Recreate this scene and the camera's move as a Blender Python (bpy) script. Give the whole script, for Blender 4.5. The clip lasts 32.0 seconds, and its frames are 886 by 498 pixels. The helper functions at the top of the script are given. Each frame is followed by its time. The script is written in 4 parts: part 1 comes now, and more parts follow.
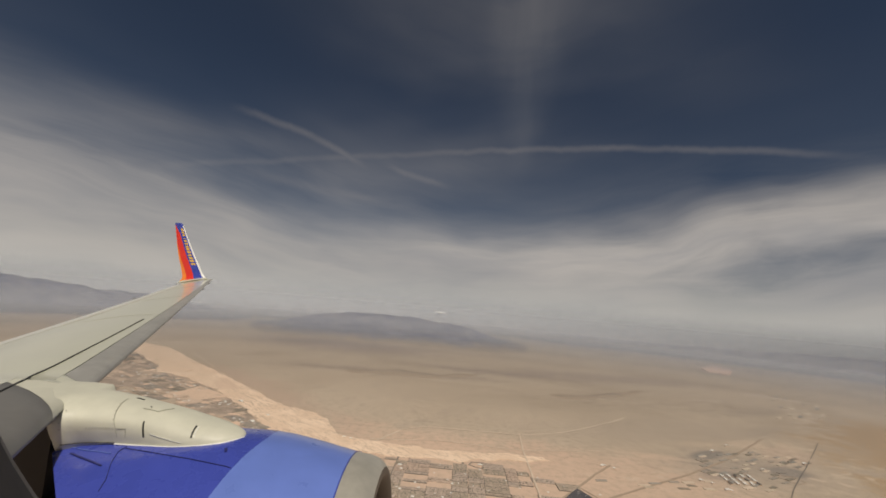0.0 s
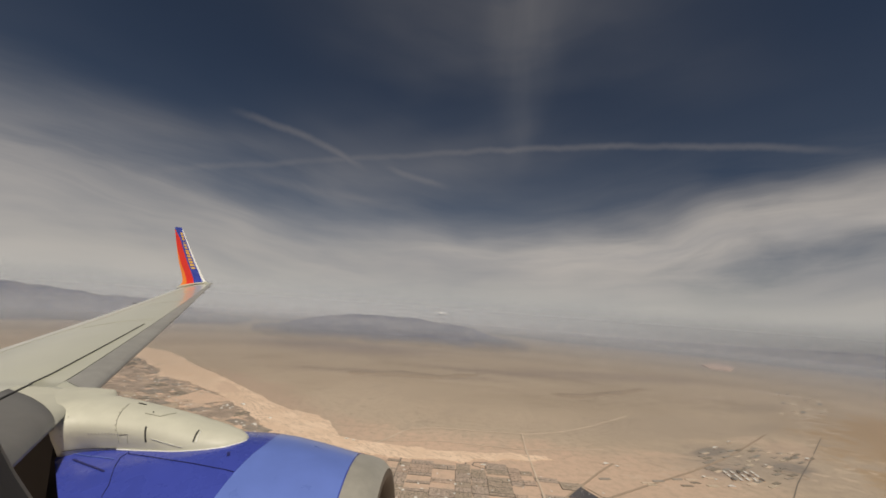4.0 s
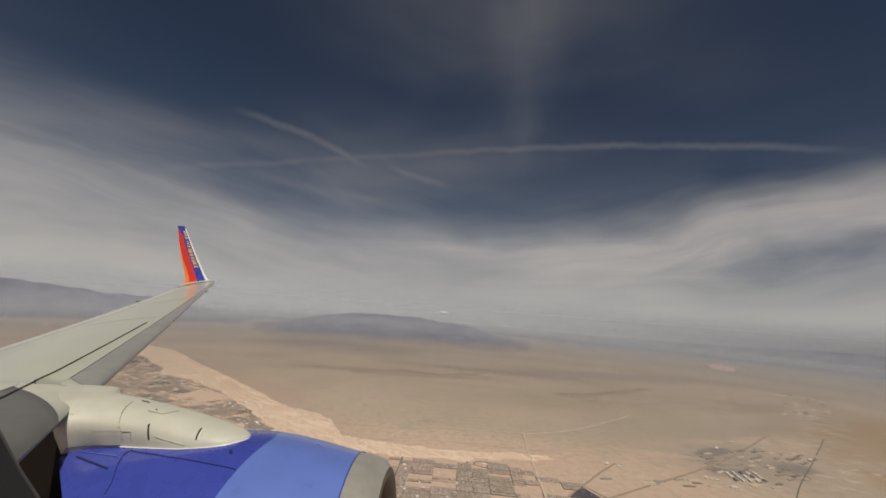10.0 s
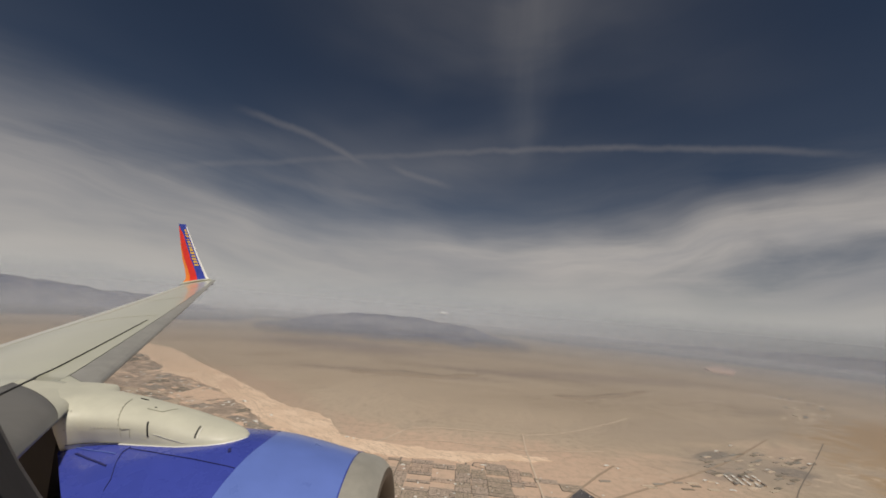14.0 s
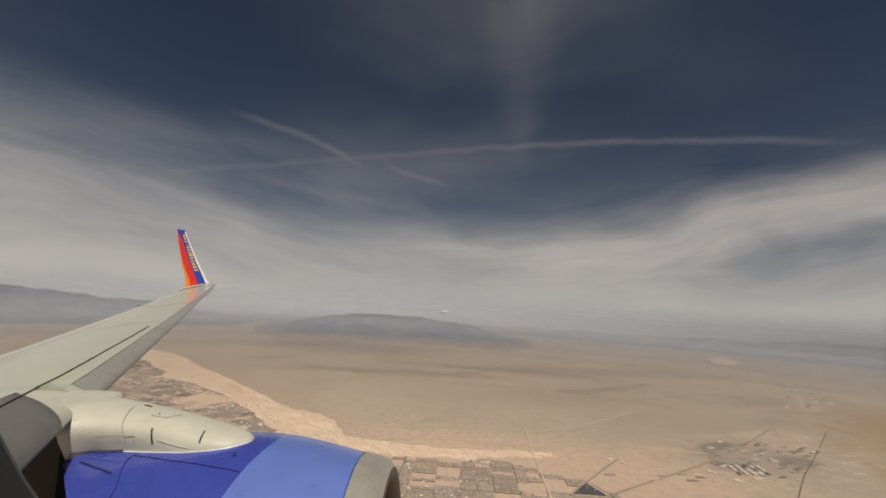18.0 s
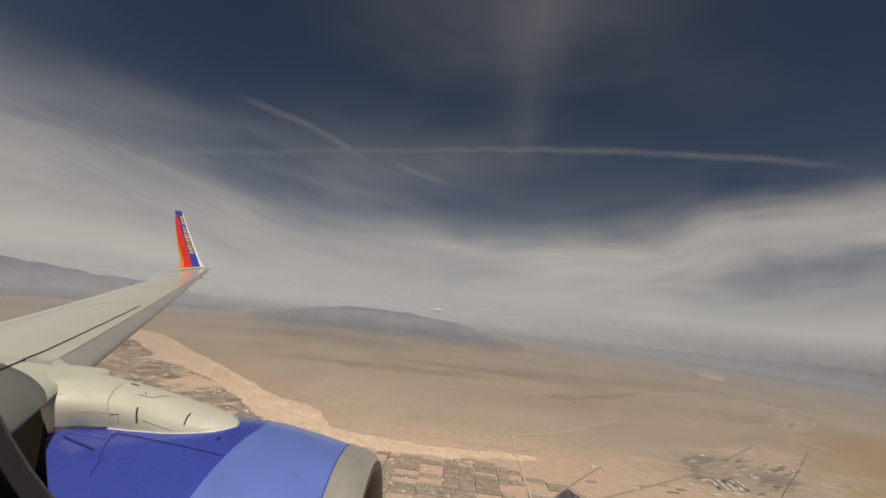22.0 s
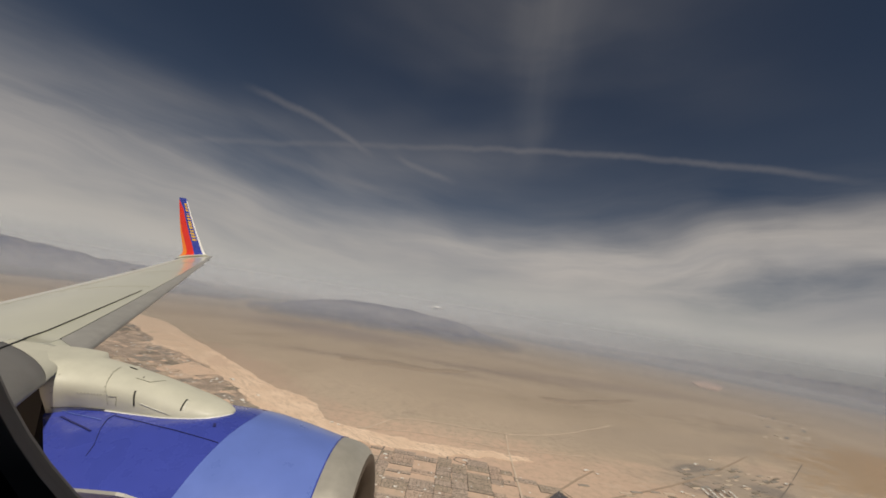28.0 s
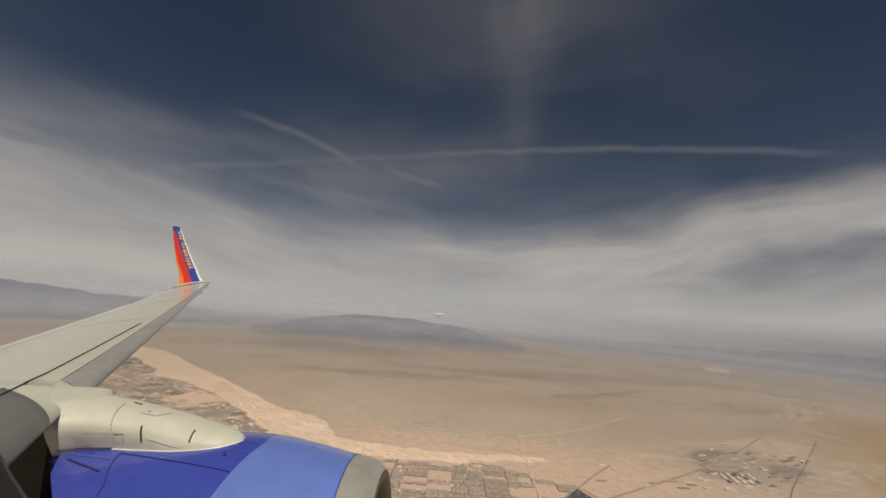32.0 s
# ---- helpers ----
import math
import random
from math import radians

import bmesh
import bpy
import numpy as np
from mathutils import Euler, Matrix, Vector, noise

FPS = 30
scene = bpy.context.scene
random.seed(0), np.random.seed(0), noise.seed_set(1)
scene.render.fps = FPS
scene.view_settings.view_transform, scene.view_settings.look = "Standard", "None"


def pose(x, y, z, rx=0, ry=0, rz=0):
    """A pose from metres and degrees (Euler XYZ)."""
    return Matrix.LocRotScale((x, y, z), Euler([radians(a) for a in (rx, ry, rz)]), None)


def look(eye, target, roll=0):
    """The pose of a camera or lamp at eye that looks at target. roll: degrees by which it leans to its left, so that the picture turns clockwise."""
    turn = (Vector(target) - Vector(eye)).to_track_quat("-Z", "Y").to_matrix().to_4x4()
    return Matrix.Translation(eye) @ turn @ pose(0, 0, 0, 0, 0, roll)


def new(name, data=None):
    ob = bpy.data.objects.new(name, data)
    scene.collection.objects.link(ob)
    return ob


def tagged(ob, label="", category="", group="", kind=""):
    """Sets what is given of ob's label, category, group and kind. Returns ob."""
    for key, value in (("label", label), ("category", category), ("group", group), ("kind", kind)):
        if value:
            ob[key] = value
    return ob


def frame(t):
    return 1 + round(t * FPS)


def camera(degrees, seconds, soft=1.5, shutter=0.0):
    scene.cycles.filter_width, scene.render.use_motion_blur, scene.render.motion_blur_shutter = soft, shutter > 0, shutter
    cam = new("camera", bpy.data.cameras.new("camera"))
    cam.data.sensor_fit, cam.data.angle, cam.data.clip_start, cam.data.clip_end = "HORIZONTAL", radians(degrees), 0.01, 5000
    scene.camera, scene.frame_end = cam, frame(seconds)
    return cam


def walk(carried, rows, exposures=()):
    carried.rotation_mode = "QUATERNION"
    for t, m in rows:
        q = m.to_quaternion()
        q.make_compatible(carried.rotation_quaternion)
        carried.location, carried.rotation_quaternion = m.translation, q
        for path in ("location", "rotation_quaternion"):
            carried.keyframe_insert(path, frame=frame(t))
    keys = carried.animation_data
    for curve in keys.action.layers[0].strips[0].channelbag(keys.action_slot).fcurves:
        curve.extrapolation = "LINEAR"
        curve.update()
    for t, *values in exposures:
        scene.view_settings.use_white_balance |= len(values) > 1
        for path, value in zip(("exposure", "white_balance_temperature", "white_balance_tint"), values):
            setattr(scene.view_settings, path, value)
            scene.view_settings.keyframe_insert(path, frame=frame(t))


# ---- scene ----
ROWS = [
    (0, 0.0049, 8.17, -4.96, 0.42),
    (0.5, 0.0049, 8.12, -4.90, 0.48),
    (1, 0.0052, 8.19, -4.80, 0.21),
    (1.5, 0.0057, 8.17, -4.53, 0.27),
    (2, 0.0056, 8.16, -4.60, 0.29),
    (2.5, 0.0056, 8.20, -4.63, 0.38),
    (3, 0.0059, 8.18, -4.47, 0.48),
    (3.5, 0.0061, 8.23, -4.42, 0.48),
    (5.5, 0.0088, 8.12, -2.81, 0.78),
    (6, 0.0086, 7.95, -2.65, 0.79),
    (6.5, 0.0086, 7.95, -2.65, 0.78),
    (7, 0.0081, 7.79, -2.64, 0.85),
    (7.5, 0.0099, 8.00, -2.04, 0.89),
    (8, 0.0092, 8.06, -2.52, 1.05),
    (8.5, 0.0069, 7.94, -3.56, 1.19),
    (9, 0.0063, 8.16, -4.19, 0.89),
    (9.5, 0.0053, 8.11, -4.69, 0.89),
    (10, 0.0059, 8.10, -4.34, 0.79),
    (10.5, 0.0048, 7.96, -4.71, 0.99),
    (11, 0.0064, 8.19, -4.22, 0.87),
    (11.5, 0.0061, 8.27, -4.50, 0.87),
    (12, 0.0061, 8.25, -4.46, 0.84),
    (12.5, 0.0061, 8.31, -4.56, 0.89),
    (13, 0.0061, 8.37, -4.66, 0.88),
    (13.5, 0.0053, 8.26, -4.93, 0.82),
    (15.5, 0.0052, 7.99, -4.50, 0.65),
    (16, 0.0049, 7.73, -4.27, 0.68),
    (16.5, 0.0080, 7.88, -2.86, 0.93),
    (17, 0.0062, 7.46, -3.16, 1.16),
    (17.5, 0.0067, 7.59, -3.08, 1.11),
    (18, 0.0074, 7.96, -3.36, 0.92),
    (18.5, 0.0086, 8.11, -2.89, 0.75),
    (19, 0.0077, 8.03, -3.28, 0.85),
    (19.5, 0.0070, 8.09, -3.76, 0.68),
    (20, 0.0067, 8.05, -3.79, 0.52),
    (20.5, 0.0059, 8.18, -4.42, 0.21),
    (21, 0.0049, 8.25, -5.06, 0.18),
    (21.5, 0.0031, 8.00, -5.60, 0.07),
    (22, 0.0000, 7.80, -6.90, -0.00),
    (22.5, -0.0009, 7.59, -7.08, 0.17),
    (23, -0.0023, 7.37, -7.48, 0.16),
    (23.5, -0.0025, 7.42, -7.68, 0.19),
    (24, -0.0028, 7.37, -7.77, 0.22),
    (24.5, -0.0029, 7.39, -7.84, 0.17),
    (25, -0.0028, 7.37, -7.77, 0.22),
    (25.5, -0.0034, 7.44, -8.20, 0.18),
    (27.5, -0.0046, 7.64, -9.11, 0.09),
    (28, -0.0054, 7.50, -9.29, -0.04),
    (28.5, -0.0058, 7.42, -9.38, 0.02),
    (29, 0.0027, 8.30, -6.25, -0.16),
    (29.5, 0.0060, 8.30, -4.60, 0.44),
    (30, 0.0062, 8.38, -4.60, 0.26),
    (30.5, 0.0061, 8.43, -4.72, 0.24),
    (31, 0.0065, 8.35, -4.37, 0.28),
    (31.5, 0.0071, 8.33, -4.02, 0.27),
    (32, 0.0064, 8.39, -4.50, 0.21),
]
EYE = 290.0            # height of the eye over the desert floor
cam = camera(97.0, 32.0, soft=1.7)
walk(cam, [(t, pose(0, 0, EYE + dz, 90 + p, r, w)) for t, dz, p, r, w in ROWS],
     exposures=[(0.0, 0.0, 6930, 11), (4.0, 0.0, 6930, 11), (6.5, -0.08, 6700, 11), (13.0, -0.08, 6700, 11), (16.0, 0.0, 6930, 11), (32.0, 0.0, 6930, 11)])

# ---- world, sun ----
SUN_EL, SUN_AZ = radians(56), radians(158)      # azimuth clockwise from +y
world = bpy.data.worlds.new("sky")
scene.world = world
world.use_nodes = True


class Nodes:
    """Short hand for a node tree."""

    def __init__(self, tree):
        self.tree = tree
        tree.nodes.clear()

    def add(self, kind, **values):
        n = self.tree.nodes.new(kind)
        if "operation" in values:
            n.operation = values["operation"]
        if "use_clamp" in values:
            n.use_clamp = values["use_clamp"]
        if "interpolation_type" in values:
            n.interpolation_type = values["interpolation_type"]
        if "data_type" in values:
            n.data_type = values["data_type"]
        if "blend_type" in values:
            n.blend_type = values["blend_type"]
        if "vector_type" in values:
            n.vector_type = values["vector_type"]
        if "sky_type" in values:
            n.sky_type = values["sky_type"]
        if "sun_disc" in values:
            n.sun_disc = values["sun_disc"]
        if "sun_elevation" in values:
            n.sun_elevation = values["sun_elevation"]
        if "sun_rotation" in values:
            n.sun_rotation = values["sun_rotation"]
        if "altitude" in values:
            n.altitude = values["altitude"]
        if "dust_density" in values:
            n.dust_density = values["dust_density"]
        if "air_density" in values:
            n.air_density = values["air_density"]
        return n

    def link(self, a, b):
        self.tree.links.new(a, b)

    def put(self, socket, v):
        if isinstance(v, bpy.types.NodeSocket):
            self.link(v, socket)
        elif isinstance(v, (tuple, list)) and socket.type == "RGBA":
            socket.default_value = (*v[:3], 1)
        else:
            socket.default_value = v

    def math(self, op, a, b=0.0, c=0.0, clamp=False):
        n = self.add("ShaderNodeMath", operation=op, use_clamp=clamp)
        for s, v in zip(n.inputs, (a, b, c)):
            self.put(s, v)
        return n.outputs[0]

    def vmath(self, op, a, b=(0, 0, 0)):
        n = self.add("ShaderNodeVectorMath", operation=op)
        self.put(n.inputs[0], a)
        self.put(n.inputs[1], b)
        return n.outputs[0]

    def noise(self, vec, scale, detail=4.0, rough=0.55, distort=0.0):
        n = self.add("ShaderNodeTexNoise")
        if vec is not None:
            self.link(vec, n.inputs["Vector"])
        n.inputs["Scale"].default_value = scale
        n.inputs["Detail"].default_value = detail
        n.inputs["Roughness"].default_value = rough
        n.inputs["Distortion"].default_value = distort
        return n.outputs["Fac"]

    def ramp(self, v, lo, hi, smooth=True):
        n = self.add("ShaderNodeMapRange", interpolation_type="SMOOTHSTEP" if smooth else "LINEAR")
        self.put(n.inputs[0], v)
        self.put(n.inputs[1], lo)
        self.put(n.inputs[2], hi)
        return n.outputs[0]

    def mix(self, f, a, b, blend="MIX"):
        n = self.add("ShaderNodeMix", data_type="RGBA", blend_type=blend)
        self.put(n.inputs[0], f)
        self.put(n.inputs[6], a)
        self.put(n.inputs[7], b)
        return n.outputs[2]


def build_sky():
    k = Nodes(world.node_tree)
    sky = k.add("ShaderNodeTexSky", sky_type="NISHITA", sun_disc=False, sun_elevation=SUN_EL, sun_rotation=SUN_AZ,
                altitude=2500.0, dust_density=1.2, air_density=1.0)
    co = k.add("ShaderNodeTexCoord").outputs["Generated"]
    sep = k.add("ShaderNodeSeparateXYZ")
    k.link(co, sep.inputs[0])
    x, y, z = sep.outputs
    az = k.math("MULTIPLY", k.math("ARCTAN2", x, y), 57.2958)          # degrees from straight out over the wing
    el = k.math("MULTIPLY", k.math("ARCSINE", z), 57.2958)

    def mul(a, b):
        return k.math("MULTIPLY", a, b)

    def add(a, b):
        return k.math("ADD", a, b)

    def vec(a, b, c=0.0):
        n = k.add("ShaderNodeCombineXYZ")
        for q, v in zip(n.inputs, (a, b, c)):
            k.put(q, v)
        return n.outputs[0]

    def band(v, centre, half):
        """1 at the centre, falling to 0 at half on both sides."""
        return k.ramp(k.math("ABSOLUTE", k.math("SUBTRACT", v, centre)), half, 0.0)

    # upper edge of a cirrus bank that sags in the middle, and the height over that edge
    left, right = k.ramp(az, 2, -48), k.ramp(az, 6, 54)
    edge = add(9.4, add(mul(left, 5.5), mul(right, 5.0)))
    warp = k.noise(vec(mul(az, 0.040), mul(el, 0.07)), 1.0, 3, 0.45, 0.0)
    over = add(k.math("SUBTRACT", el, edge), mul(k.math("SUBTRACT", warp, 0.5), 8.0))
    # streaks that run along the bank
    streaks = k.noise(vec(mul(az, 0.028), mul(over, 0.15), 2.7), 1.0, 4, 0.45, 0.1)
    lumps = k.noise(vec(mul(az, 0.070), mul(over, 0.24), 8.1), 1.0, 5, 0.52, 0.3)
    tufts = k.noise(vec(mul(az, 0.22), mul(el, 0.50), 1.3), 1.0, 5, 0.55, 0.3)
    bank = k.ramp(over, add(mul(left, 5.5), add(1.0, mul(streaks, 7.0))), k.math("SUBTRACT", -4.0, mul(left, 13.5)))
    rim = mul(mul(band(over, -2.0, 4.5), k.ramp(az, 8, 30)), k.ramp(streaks, 0.30, 0.60))
    gaps = mul(mul(band(over, -7.0, 6.5), k.ramp(az, 20, 40)), k.ramp(lumps, 0.38, 0.70))
    thin = mul(k.ramp(lumps, 0.42, 0.70), k.ramp(over, -14.0, 1.0))
    body = mul(bank, k.math("SUBTRACT", add(0.82, add(mul(streaks, 0.28), mul(rim, 0.10))), add(mul(gaps, 0.42), mul(thin, 0.34))))
    fringe = k.noise(vec(mul(az, 0.055), mul(over, 0.42), 5.5), 1.0, 6, 0.6, 0.5)
    body = add(body, mul(mul(k.math("SUBTRACT", fringe, 0.5), band(over, -3.0, 13.0)), 0.42))
    # a loose outer veil, thicker to the left, and the fallstreak that hangs from the zenith
    smear = k.noise(vec(mul(az, 0.022), mul(el, 0.055), 6.0), 1.0, 3, 0.45, 0.3)
    veil_hi = mul(mul(k.ramp(smear, 0.30, 0.70), k.ramp(el, 33.0, 12.0)), add(0.10, mul(k.ramp(az, 5, -30), 0.12)))
    sheaf_w = k.math("MAXIMUM", add(1.6, mul(k.math("SUBTRACT", el, 22.0), 0.26)), 1.6)
    off = k.math("DIVIDE", k.math("SUBTRACT", add(az, mul(k.math("SUBTRACT", warp, 0.5), 4.0)), 9.3), sheaf_w)
    sheaf = mul(mul(k.ramp(k.math("ABSOLUTE", off), 1.6, 0.0), k.ramp(el, 17, 27)), add(0.35, mul(k.noise(vec(mul(az, 0.35), mul(el, 0.08)), 1.0, 4, 0.5, 0.2), 0.8)))
    broad = mul(k.ramp(k.math("ABSOLUTE", k.math("SUBTRACT", az, 3.0)), 46.0, 4.0), k.ramp(smear, 0.15, 0.80))
    cloud = add(body, add(veil_hi, add(mul(sheaf, 0.085), mul(broad, 0.18))))

    # long thin trails
    wob = k.math("SUBTRACT", k.noise(vec(mul(az, 0.16), 0.0, 4.4), 1.0, 4, 0.6), 0.5)

    def trail(u0, e0, a1, a2, a3, width, x0, x1, soft):
        u = k.math("SUBTRACT", az, u0)
        line = add(add(e0, mul(u, a1)), add(mul(mul(u, u), a2), mul(mul(mul(u, u), u), a3)))
        d = k.math("ABSOLUTE", add(k.math("SUBTRACT", el, line), mul(wob, 1.1)))
        ends = mul(k.ramp(az, x0, x0 + soft), k.ramp(az, x1, x1 - soft))
        return mul(mul(k.ramp(d, width, 0.0), ends), add(0.45, mul(tufts, 0.9)))

    trails = [mul(trail(14, 22.9, 0.0, -0.0040, -0.00001, 0.66, -42, 49, 10), add(0.55, mul(k.ramp(az, -10, 12), 0.45))),
              trail(-17.2, 19.9, -0.36, -0.0134, 0.0, 0.75, -33, -12.5, 5), mul(trail(-10.5, 19.2, -0.225, 0.0, 0.0, 0.7, -12, 0, 4), 0.8),
              mul(trail(-31, 15.4, -0.10, 0.0015, 0.0, 1.0, -33, -6, 8), 0.5)]
    total = trails[0]
    for q in trails[1:]:
        total = k.math("MAXIMUM", total, q)
    base = k.mix(1.0, sky.outputs[0], (0.208, 0.208, 0.212), "MULTIPLY")
    cirrus = k.mix(k.ramp(add(mul(streaks, 0.6), mul(lumps, 0.4)), 0.36, 0.62), (2.70, 2.70, 2.80), (3.98, 3.78, 3.60))
    lit = k.mix(k.math("MULTIPLY", cloud, 0.89, clamp=True), base, cirrus)
    lit = k.mix(mul(total, 0.145), lit, (3.3, 3.0, 2.8))
    lit = k.mix(mul(k.ramp(el, 6.0, -2.0), 0.9), lit, (3.36, 3.46, 3.46))
    bg = k.add("ShaderNodeBackground")
    k.put(bg.inputs[0], lit)
    bg.inputs[1].default_value = 0.12
    out = k.add("ShaderNodeOutputWorld")
    k.link(bg.outputs[0], out.inputs[0])


build_sky()
sun = new("sun", bpy.data.lights.new("sun", "SUN"))
sun.data.energy, sun.data.angle, sun.data.color = 3.6, radians(0.6), (1.0, 0.94, 0.84)
d = Vector((math.sin(SUN_AZ) * math.cos(SUN_EL), math.cos(SUN_AZ) * math.cos(SUN_EL), math.sin(SUN_EL)))
sun.matrix_world = look(d * 400 + Vector((0, 0, EYE)), (0, 0, EYE))


# ---- materials ----
def surface(name, color, rough=0.5, metal=0.0, vary=0.12, grain=6.0, bump=0.0, coat=0.0, second=None, second_at=(0.5, 0.7), broad=0.8):
    """Painted, metal or mineral surface: two scales of colour change, fine relief."""
    m = bpy.data.materials.new(name)
    m.use_nodes = True
    k = Nodes(m.node_tree)
    co = k.add("ShaderNodeTexCoord").outputs["Object"]
    fine = k.noise(co, grain, 5, 0.6)
    wide = k.noise(co, broad, 4, 0.55, 0.4)
    f = k.math("ADD", k.math("MULTIPLY", fine, 0.5), k.math("MULTIPLY", wide, 0.5))
    dark = tuple(v * (1 - vary) for v in color)
    light = tuple(min(1, v * (1 + vary)) for v in color)
    col = k.mix(k.ramp(f, 0.3, 0.7), dark, light)
    if second:
        col = k.mix(k.ramp(wide, *second_at), col, second)
    b = k.add("ShaderNodeBsdfPrincipled")
    k.put(b.inputs["Base Color"], col)
    k.put(b.inputs["Roughness"], k.math("ADD", k.math("MULTIPLY", fine, 0.16), rough - 0.08, clamp=True))
    b.inputs["Metallic"].default_value = metal
    b.inputs["Coat Weight"].default_value = coat
    b.inputs["Coat Roughness"].default_value = 0.12
    if bump:
        n = k.add("ShaderNodeBump")
        n.inputs["Strength"].default_value = bump
        n.inputs["Distance"].default_value = 0.02
        k.link(fine, n.inputs["Height"])
        k.link(n.outputs[0], b.inputs["Normal"])
    o = k.add("ShaderNodeOutputMaterial")
    k.link(b.outputs[0], o.inputs[0])
    return m


CREAM = surface("cream_paint", (0.535, 0.53, 0.44), 0.55, 0, 0.07, 9, 0.02, 0.04)
DULL = surface("dull_grey_metal", (0.19, 0.185, 0.175), 0.55, 0.25, 0.12, 8, 0.03)
# near-black brown: the shade under the wing is in this colour
SHADE_METAL = surface("shaded_brown_metal", (0.04, 0.033, 0.032), 0.6, 0.2, 0.2, 6)
WING_TOP = surface("wing_grey_paint", (0.56, 0.56, 0.445), 0.32, 0, 0.06, 3, 0.015, 0.5, (0.52, 0.52, 0.42), (0.55, 0.75))
FLAP = surface("flap_paint", (0.62, 0.61, 0.56), 0.4, 0, 0.06, 4, 0.01, 0.3)
BARE = surface("bare_aluminium", (0.33, 0.325, 0.305), 0.5, 0.15, 0.14, 7, 0.03)
LIP = surface("polished_lip", (0.45, 0.43, 0.375), 0.42, 0.4, 0.12, 10, 0.02)
BLUE = surface("dark_blue_paint", (0.048, 0.070, 0.37), 0.28, 0, 0.10, 5, 0.02, 0.5)
PALE_BLUE = surface("pale_blue_paint", (0.125, 0.195, 0.55), 0.30, 0, 0.08, 5, 0.02, 0.5)
RED = surface("red_paint", (0.74, 0.04, 0.025), 0.35, 0, 0.06, 5, 0, 0.4)
ORANGE = surface("orange_paint", (0.85, 0.24, 0.04), 0.35, 0, 0.06, 5, 0, 0.4)
GOLD = surface("gold_paint", (0.70, 0.42, 0.07), 0.4, 0, 0.08, 5)
WHITE = surface("white_paint", (0.78, 0.78, 0.76), 0.35, 0, 0.04, 5, 0, 0.3)
SEAL = surface("black_seal", (0.02, 0.02, 0.02), 0.7, 0, 0.2, 20)
# near-black metal, with the shade behind the cowl put into the colour
SHADE_BLACK = surface("shade_black_metal", (0.018, 0.017, 0.016), 0.6, 0.3, 0.3, 6)
INNER_SHADE = surface("inlet_liner", (0.10, 0.08, 0.065), 0.5, 0.3, 0.15, 14)
TRIMGREY = surface("cabin_trim", (0.15, 0.143, 0.133), 0.6, 0, 0.08, 60, 0.1)
CABIN = surface("cabin_panel", (0.012, 0.012, 0.012), 0.8, 0, 0.1, 60)
LINE = surface("panel_gap", (0.38, 0.37, 0.31), 0.7, 0, 0.1, 20)
LINE_BLUE = surface("panel_gap_blue", (0.02, 0.023, 0.12), 0.6, 0, 0.1, 20)


# ---- mesh helpers ----
def mesh_object(name, bm, material, smooth=True):
    me = bpy.data.meshes.new(name)
    bmesh.ops.recalc_face_normals(bm, faces=bm.faces[:])
    bm.to_mesh(me)
    bm.free()
    for mm in material if isinstance(material, (list, tuple)) else [material]:
        me.materials.append(mm)
    if smooth:
        me.shade_smooth()
        me.set_sharp_from_angle(angle=radians(65))
    return new(name, me)


def part(name, bm, material, parent, label="", smooth=True):
    ob = mesh_object(name, bm, material, smooth)
    ob.parent = parent
    if label:
        ob["label"] = label
    return ob


def thing(name, label, category, group="", kind=""):
    return tagged(new(name), label, category, group, kind)


def loft(rings, closed=True, cap=True, mats=None):
    """Skin over rings of points, all of one length."""
    bm = bmesh.new()
    vs = [[bm.verts.new(p) for p in ring] for ring in rings]
    n = len(vs[0])
    for i in range(len(vs) - 1):
        for j in range(n if closed else n - 1):
            f = bm.faces.new((vs[i][j], vs[i][(j + 1) % n], vs[i + 1][(j + 1) % n], vs[i + 1][j]))
            if mats:
                f.material_index = mats(i, j)
    if cap and closed:
        bm.faces.new(vs[0])
        bm.faces.new(vs[-1][::-1])
    return bm


def interp(x, table):
    """Smooth curve through (x, value) pairs sorted by x."""
    if x <= table[0][0]:
        return table[0][1]
    for (a, va), (b, vb) in zip(table, table[1:]):
        if x <= b:
            t = (x - a) / (b - a)
            return va + (vb - va) * t
    return table[-1][1]


def ribbon(points, width, normal, thick=0.006):
    """A thin raised strip along points; normal: the side that it faces."""
    bm = bmesh.new()
    nrm = Vector(normal).normalized()
    rows = []
    for i, p in enumerate(points):
        p = Vector(p)
        q = Vector(points[min(i + 1, len(points) - 1)]) - Vector(points[max(i - 1, 0)])
        side = q.cross(nrm).normalized() * width / 2
        rows.append([bm.verts.new(v) for v in (p - side - nrm * thick, p - side + nrm * thick, p + side + nrm * thick, p + side - nrm * thick)])
    for a, b in zip(rows, rows[1:]):
        for j in range(4):
            bm.faces.new((a[j], a[(j + 1) % 4], b[(j + 1) % 4], b[j]))
    bm.faces.new(rows[0])
    bm.faces.new(rows[-1][::-1])
    return bm


